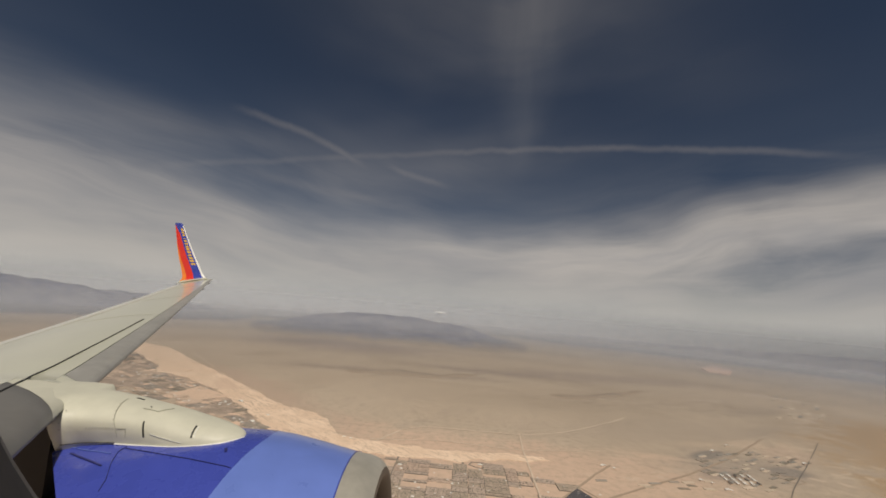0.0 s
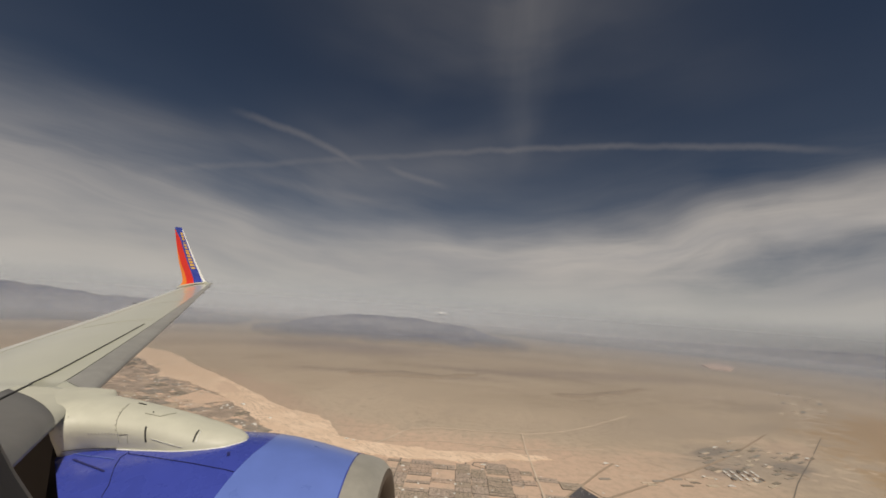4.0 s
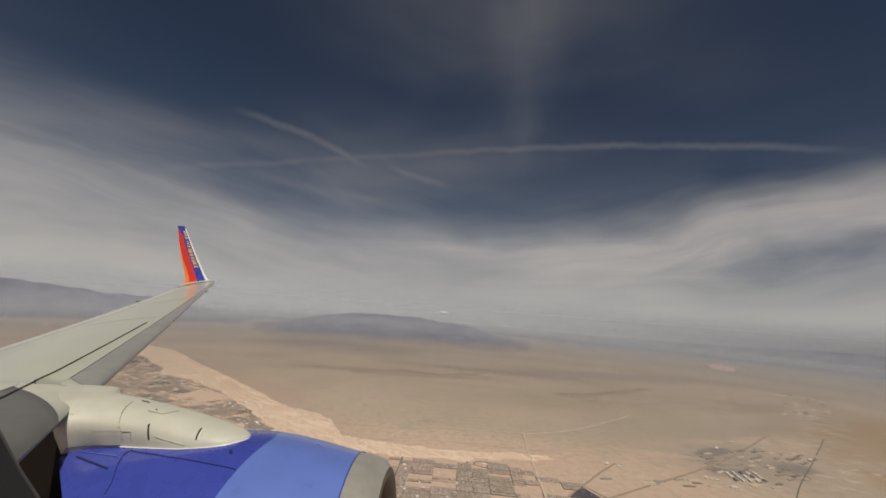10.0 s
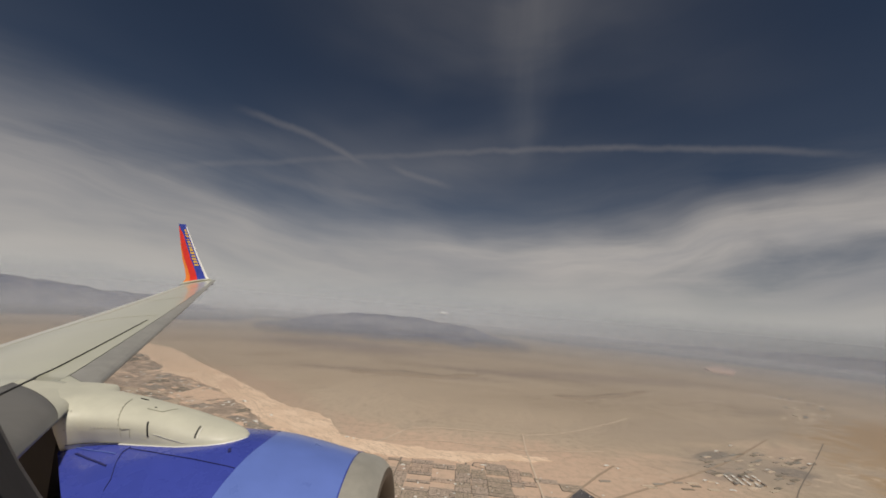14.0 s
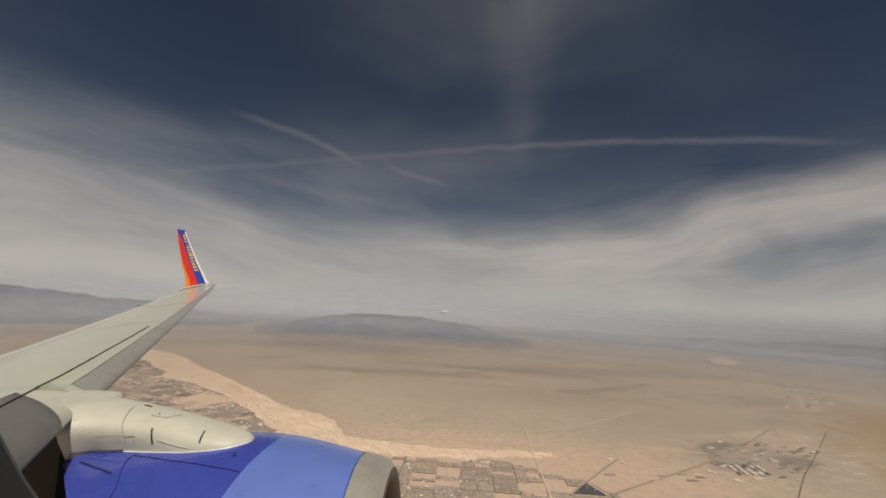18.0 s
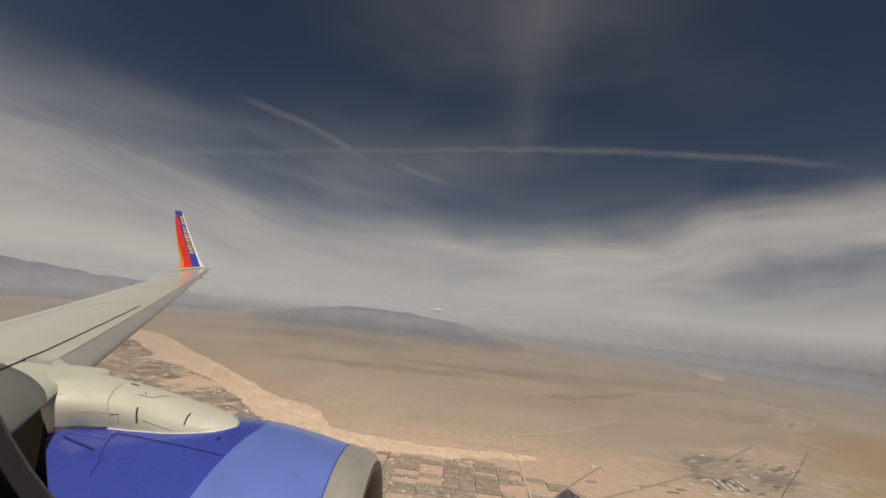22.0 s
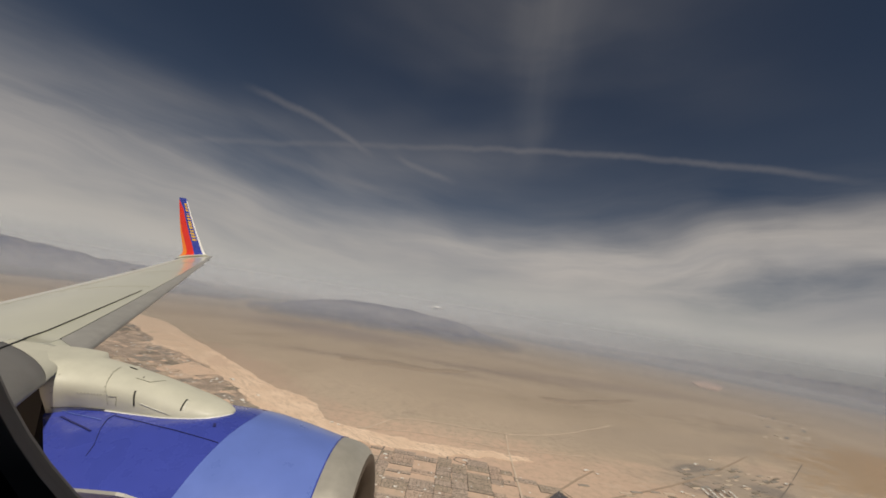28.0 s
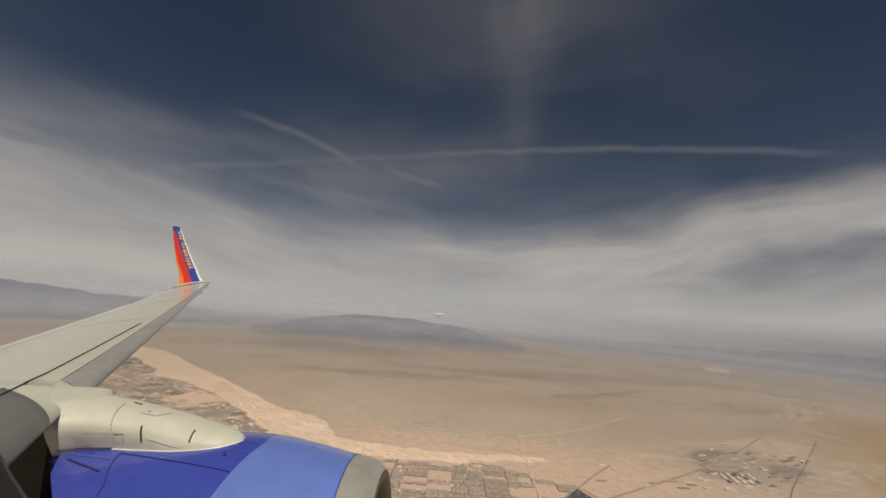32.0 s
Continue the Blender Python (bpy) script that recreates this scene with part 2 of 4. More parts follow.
# ---- the desert floor ----
def land_material():
    m = bpy.data.materials.new("desert_floor")
    m.use_nodes = True
    k = Nodes(m.node_tree)
    co = k.add("ShaderNodeTexCoord").outputs["Object"]
    wide = k.noise(co, 0.0016, 6, 0.6, 0.8)
    mid = k.noise(co, 0.007, 6, 0.62, 0.6)
    fine = k.noise(co, 0.06, 6, 0.65)
    grain = k.noise(co, 0.4, 4, 0.6)
    col = k.mix(k.ramp(wide, 0.38, 0.62), (0.475, 0.39, 0.305), (0.52, 0.43, 0.34))
    col = k.mix(k.math("MULTIPLY", k.ramp(mid, 0.54, 0.74), 0.26), col, (0.29, 0.245, 0.215))
    col = k.mix(k.math("MULTIPLY", k.ramp(mid, 0.42, 0.28), 0.22), col, (0.54, 0.43, 0.345))

    mottle = k.noise(co, 0.019, 5, 0.6, 0.5)
    col = k.mix(k.math("MULTIPLY", k.ramp(mottle, 0.52, 0.70), 0.25), col, (0.54, 0.43, 0.345))
    col = k.mix(k.math("MULTIPLY", k.ramp(mottle, 0.44, 0.30), 0.22), col, (0.27, 0.23, 0.19))

    def soil_patch(col, cx, cy, rx, ry, tone, much, edge=0.35, turn=0.0):
        m_ = k.add("ShaderNodeMapping", vector_type="TEXTURE")
        k.link(co, m_.inputs["Vector"])
        m_.inputs["Location"].default_value = (cx * SCALE, cy * SCALE, 0)
        m_.inputs["Rotation"].default_value = (0, 0, radians(turn))
        m_.inputs["Scale"].default_value = (rx * SCALE, ry * SCALE, 400)
        ln = k.add("ShaderNodeVectorMath", operation="LENGTH")
        k.link(m_.outputs[0], ln.inputs[0])
        far = k.math("ADD", ln.outputs["Value"], k.math("MULTIPLY", k.math("SUBTRACT", mid, 0.5), 1.6))
        far = k.math("ADD", far, k.math("MULTIPLY", k.math("SUBTRACT", fine, 0.5), 0.9))
        return k.mix(k.math("MULTIPLY", k.ramp(far, 1.0 + edge, 1.0 - edge), much), col, tone)

    speck = k.noise(k.vmath("MULTIPLY", co, (0.6, 1.0, 1.0)), 0.035, 5, 0.7)

    def flecks(col, cx, cy, rx, ry, tone, much, turn=0.0):
        bare = soil_patch((0.0, 0.0, 0.0), cx, cy, rx, ry, (1.0, 1.0, 1.0), 1.0, 0.6, turn)
        return k.mix(k.math("MULTIPLY", k.math("MULTIPLY", bare, k.ramp(speck, 0.52, 0.62)), much), col, tone)

    # open orange soil, pink sandy soil by the wash, grey gravel yards, pale flats, dark broken ground
    for patch in [(790, 590, 300, 170, (0.45, 0.325, 0.21), 0.9, 0.3, 30), (545, 425, 140, 76, (0.43, 0.315, 0.205), 0.9, 0.3, 38), (760, 650, 110, 40, (0.50, 0.35, 0.225), 0.7, 0.5, 35),
                  (300, 440, 26, 10, (0.22, 0.205, 0.195), 0.8, 0.4, 20), (330, 505, 36, 9, (0.22, 0.205, 0.19), 0.8, 0.4, 30), (395, 470, 26, 14, (0.23, 0.21, 0.195), 0.8, 0.4, 10),
                  (420, 565, 34, 14, (0.58, 0.46, 0.36), 0.85, 0.4, 25), (475, 560, 30, 16, (0.57, 0.45, 0.35), 0.85, 0.4, 60), (262, 480, 30, 9, (0.58, 0.45, 0.35), 0.8, 0.4, 0),
                  (205, 455, 20, 10, (0.56, 0.43, 0.34), 0.8, 0.4, 20), (430, 505, 22, 9, (0.58, 0.47, 0.37), 0.8, 0.4, 40), (345, 545, 30, 8, (0.55, 0.44, 0.34), 0.8, 0.4, 15),
                  (500, 640, 60, 14, (0.30, 0.265, 0.23), 0.3, 0.7, 35), (620, 800, 90, 20, (0.30, 0.265, 0.235), 0.3, 0.7, 30), (560, 860, 70, 12, (0.57, 0.47, 0.38), 0.6, 0.5, 20),
                  (-20, 400, 160, 90, (0.63, 0.46, 0.355), 0.85, 0.5, 0), (170, 400, 130, 70, (0.60, 0.44, 0.34), 0.75, 0.6, 10),
                  (-300, 600, 260, 60, (0.52, 0.38, 0.300), 0.6, 0.5, -40), (350, 470, 75, 42, (0.30, 0.265, 0.24), 0.4, 0.7, 15),
                  (340, 600, 160, 50, (0.33, 0.285, 0.245), 0.3, 0.7, 20), (440, 530, 45, 25, (0.54, 0.42, 0.332), 0.8, 0.4, 40),
                  (785, 985, 40, 16, (0.60, 0.50, 0.42), 0.7, 0.6, -40), (1060, 1180, 70, 20, (0.56, 0.46, 0.39), 0.5, 0.6, 30), (690, 790, 60, 16, (0.56, 0.46, 0.36), 0.5, 0.6, 50),
                  (-90, 860, 190, 26, (0.25, 0.21, 0.203), 0.45, 0.7, 4), (120, 980, 200, 30, (0.27, 0.225, 0.214), 0.4, 0.7, -6), (420, 1050, 260, 60, (0.29, 0.24, 0.225), 0.4, 0.7, 8),
                  (-330, 1250, 260, 120, (0.27, 0.23, 0.235), 0.55, 0.7, 0), (160, 700, 240, 60, (0.40, 0.33, 0.257), 0.5, 0.7, 0)]:
        col = soil_patch(col, *patch)
    # dark broken rock and pale scraped spots scattered over the plain
    for patch in [(-90, 860, 230, 34, (0.20, 0.17, 0.165), 0.6, 4), (140, 960, 260, 40, (0.21, 0.175, 0.17), 0.55, -6), (430, 1060, 300, 60, (0.22, 0.185, 0.18), 0.5, 8),
                  (-200, 1100, 240, 60, (0.20, 0.175, 0.18), 0.5, 3), (560, 820, 150, 60, (0.23, 0.19, 0.17), 0.5, 30), (330, 760, 240, 60, (0.25, 0.21, 0.175), 0.4, 12),
                  (480, 575, 90, 34, (0.62, 0.50, 0.39), 0.8, 35), (420, 500, 80, 40, (0.62, 0.50, 0.39), 0.7, 25), (640, 700, 120, 26, (0.60, 0.49, 0.39), 0.7, 48),
                  (760, 900, 110, 26, (0.60, 0.50, 0.42), 0.7, 52), (240, 430, 90, 30, (0.60, 0.48, 0.38), 0.7, 10), (350, 470, 90, 50, (0.21, 0.19, 0.178), 0.6, 20), (545, 520, 70, 40, (0.60, 0.47, 0.35), 0.7, 38),
                  (690, 780, 130, 22, (0.64, 0.54, 0.45), 0.8, 50), (430, 455, 60, 22, (0.63, 0.51, 0.40), 0.8, 35), (300, 395, 120, 26, (0.62, 0.48, 0.38), 0.6, 25), (-420, 620, 240, 90, (0.62, 0.48, 0.37), 0.5, -38)]:
        col = flecks(col, *patch)
    col = k.mix(k.math("MULTIPLY", k.ramp(fine, 0.40, 0.75), 0.30), col, (0.24, 0.205, 0.166))
    col = k.mix(k.math("MULTIPLY", k.ramp(grain, 0.45, 0.8), 0.22), col, (0.20, 0.18, 0.139))
    b = k.add("ShaderNodeBsdfPrincipled")
    k.put(b.inputs["Base Color"], col)
    b.inputs["Roughness"].default_value = 0.95
    b.inputs["Specular IOR Level"].default_value = 0.1
    o = k.add("ShaderNodeOutputMaterial")
    k.link(b.outputs[0], o.inputs[0])
    return m


def soil(name, color, vary=0.2, scale=0.03, second=None):
    m = surface(name, color, 0.95, 0, vary, scale * 8, 0, 0, second, (0.5, 0.62), scale)
    return m


def swell(r):
    """The plain climbs slowly towards the mountains that ring it."""
    t = min(1.0, max(0.0, (r - 2300) / 2040))
    return 66 * t * t * (3 - 2 * t) ** 0.5


def rise(x, y):
    """Height of the desert floor: long low swells, broken ground in the middle distance."""
    r = math.hypot(x, y)
    w = min(1.0, max(0.0, (r - 600) / 900))
    w *= min(1.0, max(0.0, (4000 - r) / 900))
    v = 2.5 * noise.noise((x * 0.0011, y * 0.0011, 3.1))
    v += 9 * w * max(0, noise.fractal((x * 0.0022 + 7, y * 0.0034, 1.7), 0.9, 2.1, 6))
    return v + swell(r)


SCALE = EYE / 150      # the plan of the land is drawn for an eye 150 units up
LAND = land_material()


def build_ground():
    bm = bmesh.new()
    radii = [0.0] + [60 * 1.042 ** i for i in range(107)]
    radii = [r for r in radii if r < 4200] + [4340.0]
    n = 420
    rows = []
    for r in radii[1:]:
        rows.append([bm.verts.new((r * math.sin(2 * math.pi * i / n), r * math.cos(2 * math.pi * i / n),
                                   rise(r * math.sin(2 * math.pi * i / n), r * math.cos(2 * math.pi * i / n)))) for i in range(n)])
    for a, b in zip(rows, rows[1:]):
        for i in range(n):
            bm.faces.new((a[i], a[(i + 1) % n], b[(i + 1) % n], b[i]))
    bm.faces.new(rows[0][::-1])
    ob = mesh_object("ground", bm, LAND)
    tagged(ob, "pale tan desert floor with scrub and washes", "ground", kind="structure")


build_ground()


def sheet(name, outline, material, label, category="ground", up=0.35, kind="structure", step=0, parent=None, rough=0.0, seed=0):
    """A patch of ground that lies on the desert floor, with a thin edge and an uneven outline."""
    pts = []
    outline = [(x * SCALE, y * SCALE) for x, y in outline]
    n = len(outline)
    for i, (x, y) in enumerate(outline):
        x2, y2 = outline[(i + 1) % n]
        ln = math.hypot(x2 - x, y2 - y)
        c = max(1, int(ln / step)) if step else 1
        for j in range(c):
            px, py = x + (x2 - x) * j / c, y + (y2 - y) * j / c
            if rough:
                px += rough * noise.noise((px * 0.03, py * 0.03, seed)) + 0.4 * rough * noise.noise((px * 0.12, py * 0.12, seed + 5))
                py += rough * noise.noise((px * 0.03, py * 0.03, seed + 9)) + 0.4 * rough * noise.noise((px * 0.12, py * 0.12, seed + 3))
            pts.append((px, py))
    bm = bmesh.new()
    top = [bm.verts.new((x, y, rise(x, y) + up)) for x, y in pts]
    low = [bm.verts.new((x, y, rise(x, y) - 3)) for x, y in pts]
    for i in range(len(pts)):
        j = (i + 1) % len(pts)
        bm.faces.new((low[i], low[j], top[j], top[i]))
    f = bm.faces.new(top)
    bmesh.ops.triangulate(bm, faces=[f])
    ob = mesh_object(name, bm, material, smooth=False)
    if parent:
        ob.parent = parent
    tagged(ob, label, category, kind=kind)
    return ob


def lane(name, points, width, material, label, up=0.5, kind="structure"):
    """A road or track that follows the ground."""
    fine = []
    points, width = [(x * SCALE, y * SCALE) for x, y in points], width * SCALE
    for (x, y), (x2, y2) in zip(points, points[1:]):
        c = max(1, int(math.hypot(x2 - x, y2 - y) / 12))
        fine += [(x + (x2 - x) * j / c, y + (y2 - y) * j / c) for j in range(c)]
    fine.append(points[-1])
    ob = mesh_object(name, ribbon([(x, y, rise(x, y) + up) for x, y in fine], width, (0, 0, 1), 0.12), material, False)
    return tagged(ob, label, "road", kind=kind)


# ---- land forms ----


def wash_material():
    """Pale sand combed by old runnels that follow the wash."""
    m = bpy.data.materials.new("wash_sand")
    m.use_nodes = True
    k = Nodes(m.node_tree)
    co = k.add("ShaderNodeTexCoord").outputs["Object"]
    mp = k.add("ShaderNodeMapping", vector_type="TEXTURE")
    k.link(co, mp.inputs["Vector"])
    mp.inputs["Rotation"].default_value = (0, 0, radians(-38))
    mp.inputs["Scale"].default_value = (5.0, 1.0, 1.0)
    runs = k.noise(mp.outputs[0], 0.055, 5, 0.6, 1.4)
    braid = k.math("ABSOLUTE", k.math("SUBTRACT", runs, 0.5))
    wide, fine = k.noise(co, 0.012, 5, 0.6), k.noise(co, 0.15, 4, 0.6)
    col = k.mix(k.ramp(wide, 0.35, 0.65), (0.72, 0.545, 0.41), (0.82, 0.645, 0.50))
    col = k.mix(k.math("MULTIPLY", k.ramp(braid, 0.034, 0.004), k.ramp(wide, 0.34, 0.52)), col, (0.56, 0.425, 0.32))
    col = k.mix(k.math("MULTIPLY", k.ramp(fine, 0.5, 0.75), 0.3), col, (0.47, 0.36, 0.26))
    b = k.add("ShaderNodeBsdfPrincipled")
    k.put(b.inputs["Base Color"], col)
    b.inputs["Roughness"].default_value = 0.95
    b.inputs["Specular IOR Level"].default_value = 0.1
    o = k.add("ShaderNodeOutputMaterial")
    k.link(b.outputs[0], o.inputs[0])
    return m


SAND = wash_material()
FIELD = soil("bare_field", (0.66, 0.49, 0.37), 0.08, 0.02)
SUBURB = soil("suburb_ground", (0.36, 0.29, 0.235), 0.3, 0.022, (0.50, 0.39, 0.305))
LOT = soil("cleared_lot", (0.56, 0.43, 0.335), 0.12, 0.04)
GREY_LOT = soil("gravel_yard", (0.31, 0.275, 0.235), 0.2, 0.05)
TRACK = soil("dirt_track", (0.58, 0.475, 0.375), 0.15, 0.05)
ASPHALT = soil("dusty_asphalt", (0.17, 0.15, 0.13), 0.2, 0.05)
DUSTROAD = soil("dusty_road", (0.36, 0.28, 0.21), 0.15, 0.05)
SALT = soil("dry_lake_crust", (0.72, 0.52, 0.42), 0.1, 0.01)
POND = surface("dark_pond", (0.10, 0.095, 0.10), 0.25, 0, 0.1, 0.1)
ROOF = soil("roof_tiles", (0.50, 0.39, 0.31), 0.25, 0.2, (0.40, 0.32, 0.26))
PALE_ROOF = soil("pale_roof", (0.72, 0.70, 0.66), 0.08, 0.2)
DARK_ROOF = soil("dark_roof", (0.14, 0.13, 0.12), 0.2, 0.2)
TREE = soil("street_tree_leaf", (0.075, 0.08, 0.05), 0.3, 0.3)



def rock_material(name="haze_blue_rock", foot=55, dark=(0.10, 0.112, 0.165), light=(0.165, 0.17, 0.21)):
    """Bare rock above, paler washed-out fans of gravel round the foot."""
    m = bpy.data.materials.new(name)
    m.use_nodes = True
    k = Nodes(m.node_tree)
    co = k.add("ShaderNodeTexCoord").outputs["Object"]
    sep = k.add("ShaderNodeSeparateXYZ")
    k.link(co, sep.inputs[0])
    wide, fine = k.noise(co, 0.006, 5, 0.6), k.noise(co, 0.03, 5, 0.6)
    # default tones are blued: distance haze is mixed into the rock colour
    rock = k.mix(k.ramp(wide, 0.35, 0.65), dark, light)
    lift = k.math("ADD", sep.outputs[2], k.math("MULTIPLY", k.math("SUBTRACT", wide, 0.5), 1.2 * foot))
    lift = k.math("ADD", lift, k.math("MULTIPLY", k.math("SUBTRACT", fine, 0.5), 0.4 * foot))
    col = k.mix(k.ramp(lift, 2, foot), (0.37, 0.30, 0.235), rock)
    b = k.add("ShaderNodeBsdfPrincipled")
    k.put(b.inputs["Base Color"], col)
    b.inputs["Roughness"].default_value = 0.95
    b.inputs["Specular IOR Level"].default_value = 0.1
    o = k.add("ShaderNodeOutputMaterial")
    k.link(b.outputs[0], o.inputs[0])
    return m


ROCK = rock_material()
LOW_ROCK = rock_material("broken_ground", 16, (0.25, 0.215, 0.185), (0.33, 0.275, 0.225))

sheet("sand_wash", [(-760, 960), (-634, 928), (-460, 770), (-348, 678), (-270, 605), (-218, 556), (-143, 518), (-104, 455), (-70, 444), (-33, 440),
                    (28, 435), (88, 443), (120, 440), (120, 428), (85, 425), (27, 411), (-29, 409), (-63, 411), (-119, 425), (-150, 430), (-185, 455),
                    (-244, 520), (-336, 605), (-438, 668), (-628, 821)], SAND, "pale pink sand of a braided dry wash", step=5, rough=12, up=0.9)
sheet("suburb_plot", [(-640, 560), (-640, 800), (-600, 800), (-440, 665), (-336, 600), (-244, 520), (-185, 450), (-150, 428), (-119, 424), (-130, 330), (-420, 420)],
      SUBURB, "brown suburban ground beside the sandy wash", step=12, rough=5, up=0.5)
sheet("cleared_field", [(-364, 549), (-355, 606), (-288, 565), (-313, 533)], FIELD, "bare pink rectangular field", step=12, rough=2, up=1.0)
sheet("cleared_field", [(-357, 640), (-352, 672), (-298, 612), (-324, 600)], FIELD, "bare pink lot between housing plots", step=12, rough=3, up=1.0)
sheet("cleared_field", [(-500, 668), (-489, 771), (-429, 730), (-438, 668)], SAND, "pale sandy flat beside the wash", step=12, rough=3, up=1.0)
sheet("dry_lake", [(869, 1332), (895, 1408), (985, 1478), (1000, 1420), (979, 1373), (916, 1306)], SALT, "small pale pink dry lake bed", step=20, rough=14, up=6.5)
sheet("pond", [(112, 352), (129, 374), (140, 352)], POND, "dark triangular pond beside the roads", "pond", up=0.9)

lane("dirt_road", [(104, 514), (99, 470), (97, 452), (91, 348), (86, 280)], 1.7, TRACK, "straight pale dirt road into town", up=0.9)
lane("dirt_road", [(-90, 420), (-68, 437), (-39, 492), (-20, 503), (1, 508), (43, 507), (75, 508), (107, 511), (145, 528), (182, 550), (240, 595), (289, 640)], 2.2, TRACK, "curving pale dirt road below the hills")
lane("dirt_road", [(-70, 452), (0, 462), (60, 458), (97, 455), (160, 470), (190, 480)], 1.6, TRACK, "thin pale dirt track in the scrub")
lane("dirt_road", [(554, 606), (470, 525), (441, 497), (400, 460), (359, 421), (300, 360)], 0.9, ASPHALT, "dark road along the orange soil")
lane("highway", [(60, 300), (112, 354), (157, 407), (184, 436)], 2.2, DUSTROAD, "dusty road past the pond")
lane("highway", [(90, 318), (180, 379), (261, 432), (330, 482), (376, 520), (470, 600)], 2.3, DUSTROAD, "straight dusty highway across the desert")
lane("dirt_road", [(-33, 432), (-35, 368), (-35, 300)], 1.5, ASPHALT, "dark straight town road")
lane("dirt_road", [(30, 434), (27, 332), (26, 290)], 1.6, ASPHALT, "dark straight town road")
lane("dirt_road", [(120, 354), (133, 375), (150, 345)], 1.4, DUSTROAD, "dusty lane round the pond")
lane("dirt_road", [(-560, 900), (-430, 760), (-380, 800), (-300, 850)], 1.8, TRACK, "pale track beyond the wash")
lane("dirt_road", [(35, 404), (45, 398), (56, 399), (60, 406), (50, 412), (38, 411), (35, 404)], 1.2, ASPHALT, "looped dark drive round a school")


def hill(name, ridge, depth, label, seed, crag=26.0, rock=None):
    """A mountain range: ridge of (x, y, height), falling away on both sides with gullies."""
    bm = bmesh.new()
    pts = []
    for (a, b) in zip(ridge, ridge[1:]):
        for j in range(16):
            t = j / 16
            pts.append(tuple(a[i] + (b[i] - a[i]) * t for i in range(3)))
    pts.append(ridge[-1])
    m = 22
    rows = []
    for i, (x, y, h) in enumerate(pts):
        away = Vector((x, y, 0)).normalized()
        row = []
        for j in range(-m, m + 1):
            s = j / m
            px, py = x + away.x * s * depth, y + away.y * s * depth
            n1 = noise.fractal((px * 0.006, py * 0.006, seed), 1.0, 2.1, 6)
            fall = (1 - abs(s)) ** 1.25
            end = min(1, 5 * i / len(pts), 5 * (len(pts) - 1 - i) / len(pts))
            z = h * fall + crag * n1 * min(1, 2.2 * (1 - abs(s))) * min(1, 0.3 + h / 80)
            z = z * (0.25 + 0.75 * end) - 7 * (1 - 0.6 * fall * end)
            row.append(bm.verts.new((px, py, rise(px, py) + max(z, -9) - (6 if abs(s) > 0.96 else 0))))
        rows.append(row)
    for a, b in zip(rows, rows[1:]):
        for j in range(2 * m):
            bm.faces.new((a[j], a[j + 1], b[j + 1], b[j]))
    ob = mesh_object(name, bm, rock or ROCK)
    tagged(ob, label, "mountain", kind="structure")


def polar(az, dist):
    return dist * math.sin(radians(az)), dist * math.cos(radians(az))


def range_of(name, spots, depth, label, seed, crag=26.0):
    """spots: bearing, distance, elevation seen from the aircraft."""
    hill(name, [(*polar(a, r), EYE + r * math.tan(radians(e)) - swell(r)) for a, r, e in spots], depth, label, seed, crag)


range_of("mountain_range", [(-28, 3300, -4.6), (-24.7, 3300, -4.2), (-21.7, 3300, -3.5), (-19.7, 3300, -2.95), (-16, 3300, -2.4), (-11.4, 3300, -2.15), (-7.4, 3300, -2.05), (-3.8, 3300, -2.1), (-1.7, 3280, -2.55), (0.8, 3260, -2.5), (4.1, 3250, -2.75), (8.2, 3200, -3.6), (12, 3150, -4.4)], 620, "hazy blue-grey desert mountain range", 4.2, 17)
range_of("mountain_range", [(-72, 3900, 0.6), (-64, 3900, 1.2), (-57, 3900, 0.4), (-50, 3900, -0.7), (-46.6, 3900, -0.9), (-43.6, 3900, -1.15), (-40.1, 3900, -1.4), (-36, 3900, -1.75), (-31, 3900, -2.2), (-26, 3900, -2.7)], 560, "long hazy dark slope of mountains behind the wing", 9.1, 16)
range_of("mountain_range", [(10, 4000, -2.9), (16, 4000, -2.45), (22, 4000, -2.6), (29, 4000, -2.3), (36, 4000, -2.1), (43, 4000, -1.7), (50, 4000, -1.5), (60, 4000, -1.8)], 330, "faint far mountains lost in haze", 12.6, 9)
hill("low_hills", [(-460, 1600, 0), (-330, 1600, 9), (-180, 1680, 11), (-20, 1650, 10), (120, 1750, 8), (300, 1800, 0)], 120, "low broken purple-grey hills in the desert", 2.5, 24, LOW_ROCK)
hill("low_hills", [(300, 1500, 0), (480, 1480, 8), (640, 1560, 9), (800, 1700, 8), (960, 1800, 0)], 120, "faint far hills on the plain", 6.5, 22, LOW_ROCK)


def inside(x, y, poly):
    hit = False
    n = len(poly)
    for i in range(n):
        (x1, y1), (x2, y2) = poly[i], poly[i - 1]
        if (y1 > y) != (y2 > y) and x < (x2 - x1) * (y - y1) / (y2 - y1) + x1:
            hit = not hit
    return hit


FIELD_SOIL = [soil("dry_plot", (0.22, 0.19, 0.15), 0.3, 0.06, (0.30, 0.25, 0.20)), soil("scrub_plot", (0.25, 0.215, 0.17), 0.3, 0.06, (0.20, 0.175, 0.14)), soil("brown_plot", (0.31, 0.25, 0.20), 0.25, 0.06), LOT, soil("grey_plot", (0.28, 0.245, 0.21), 0.3, 0.06, (0.36, 0.30, 0.25))]


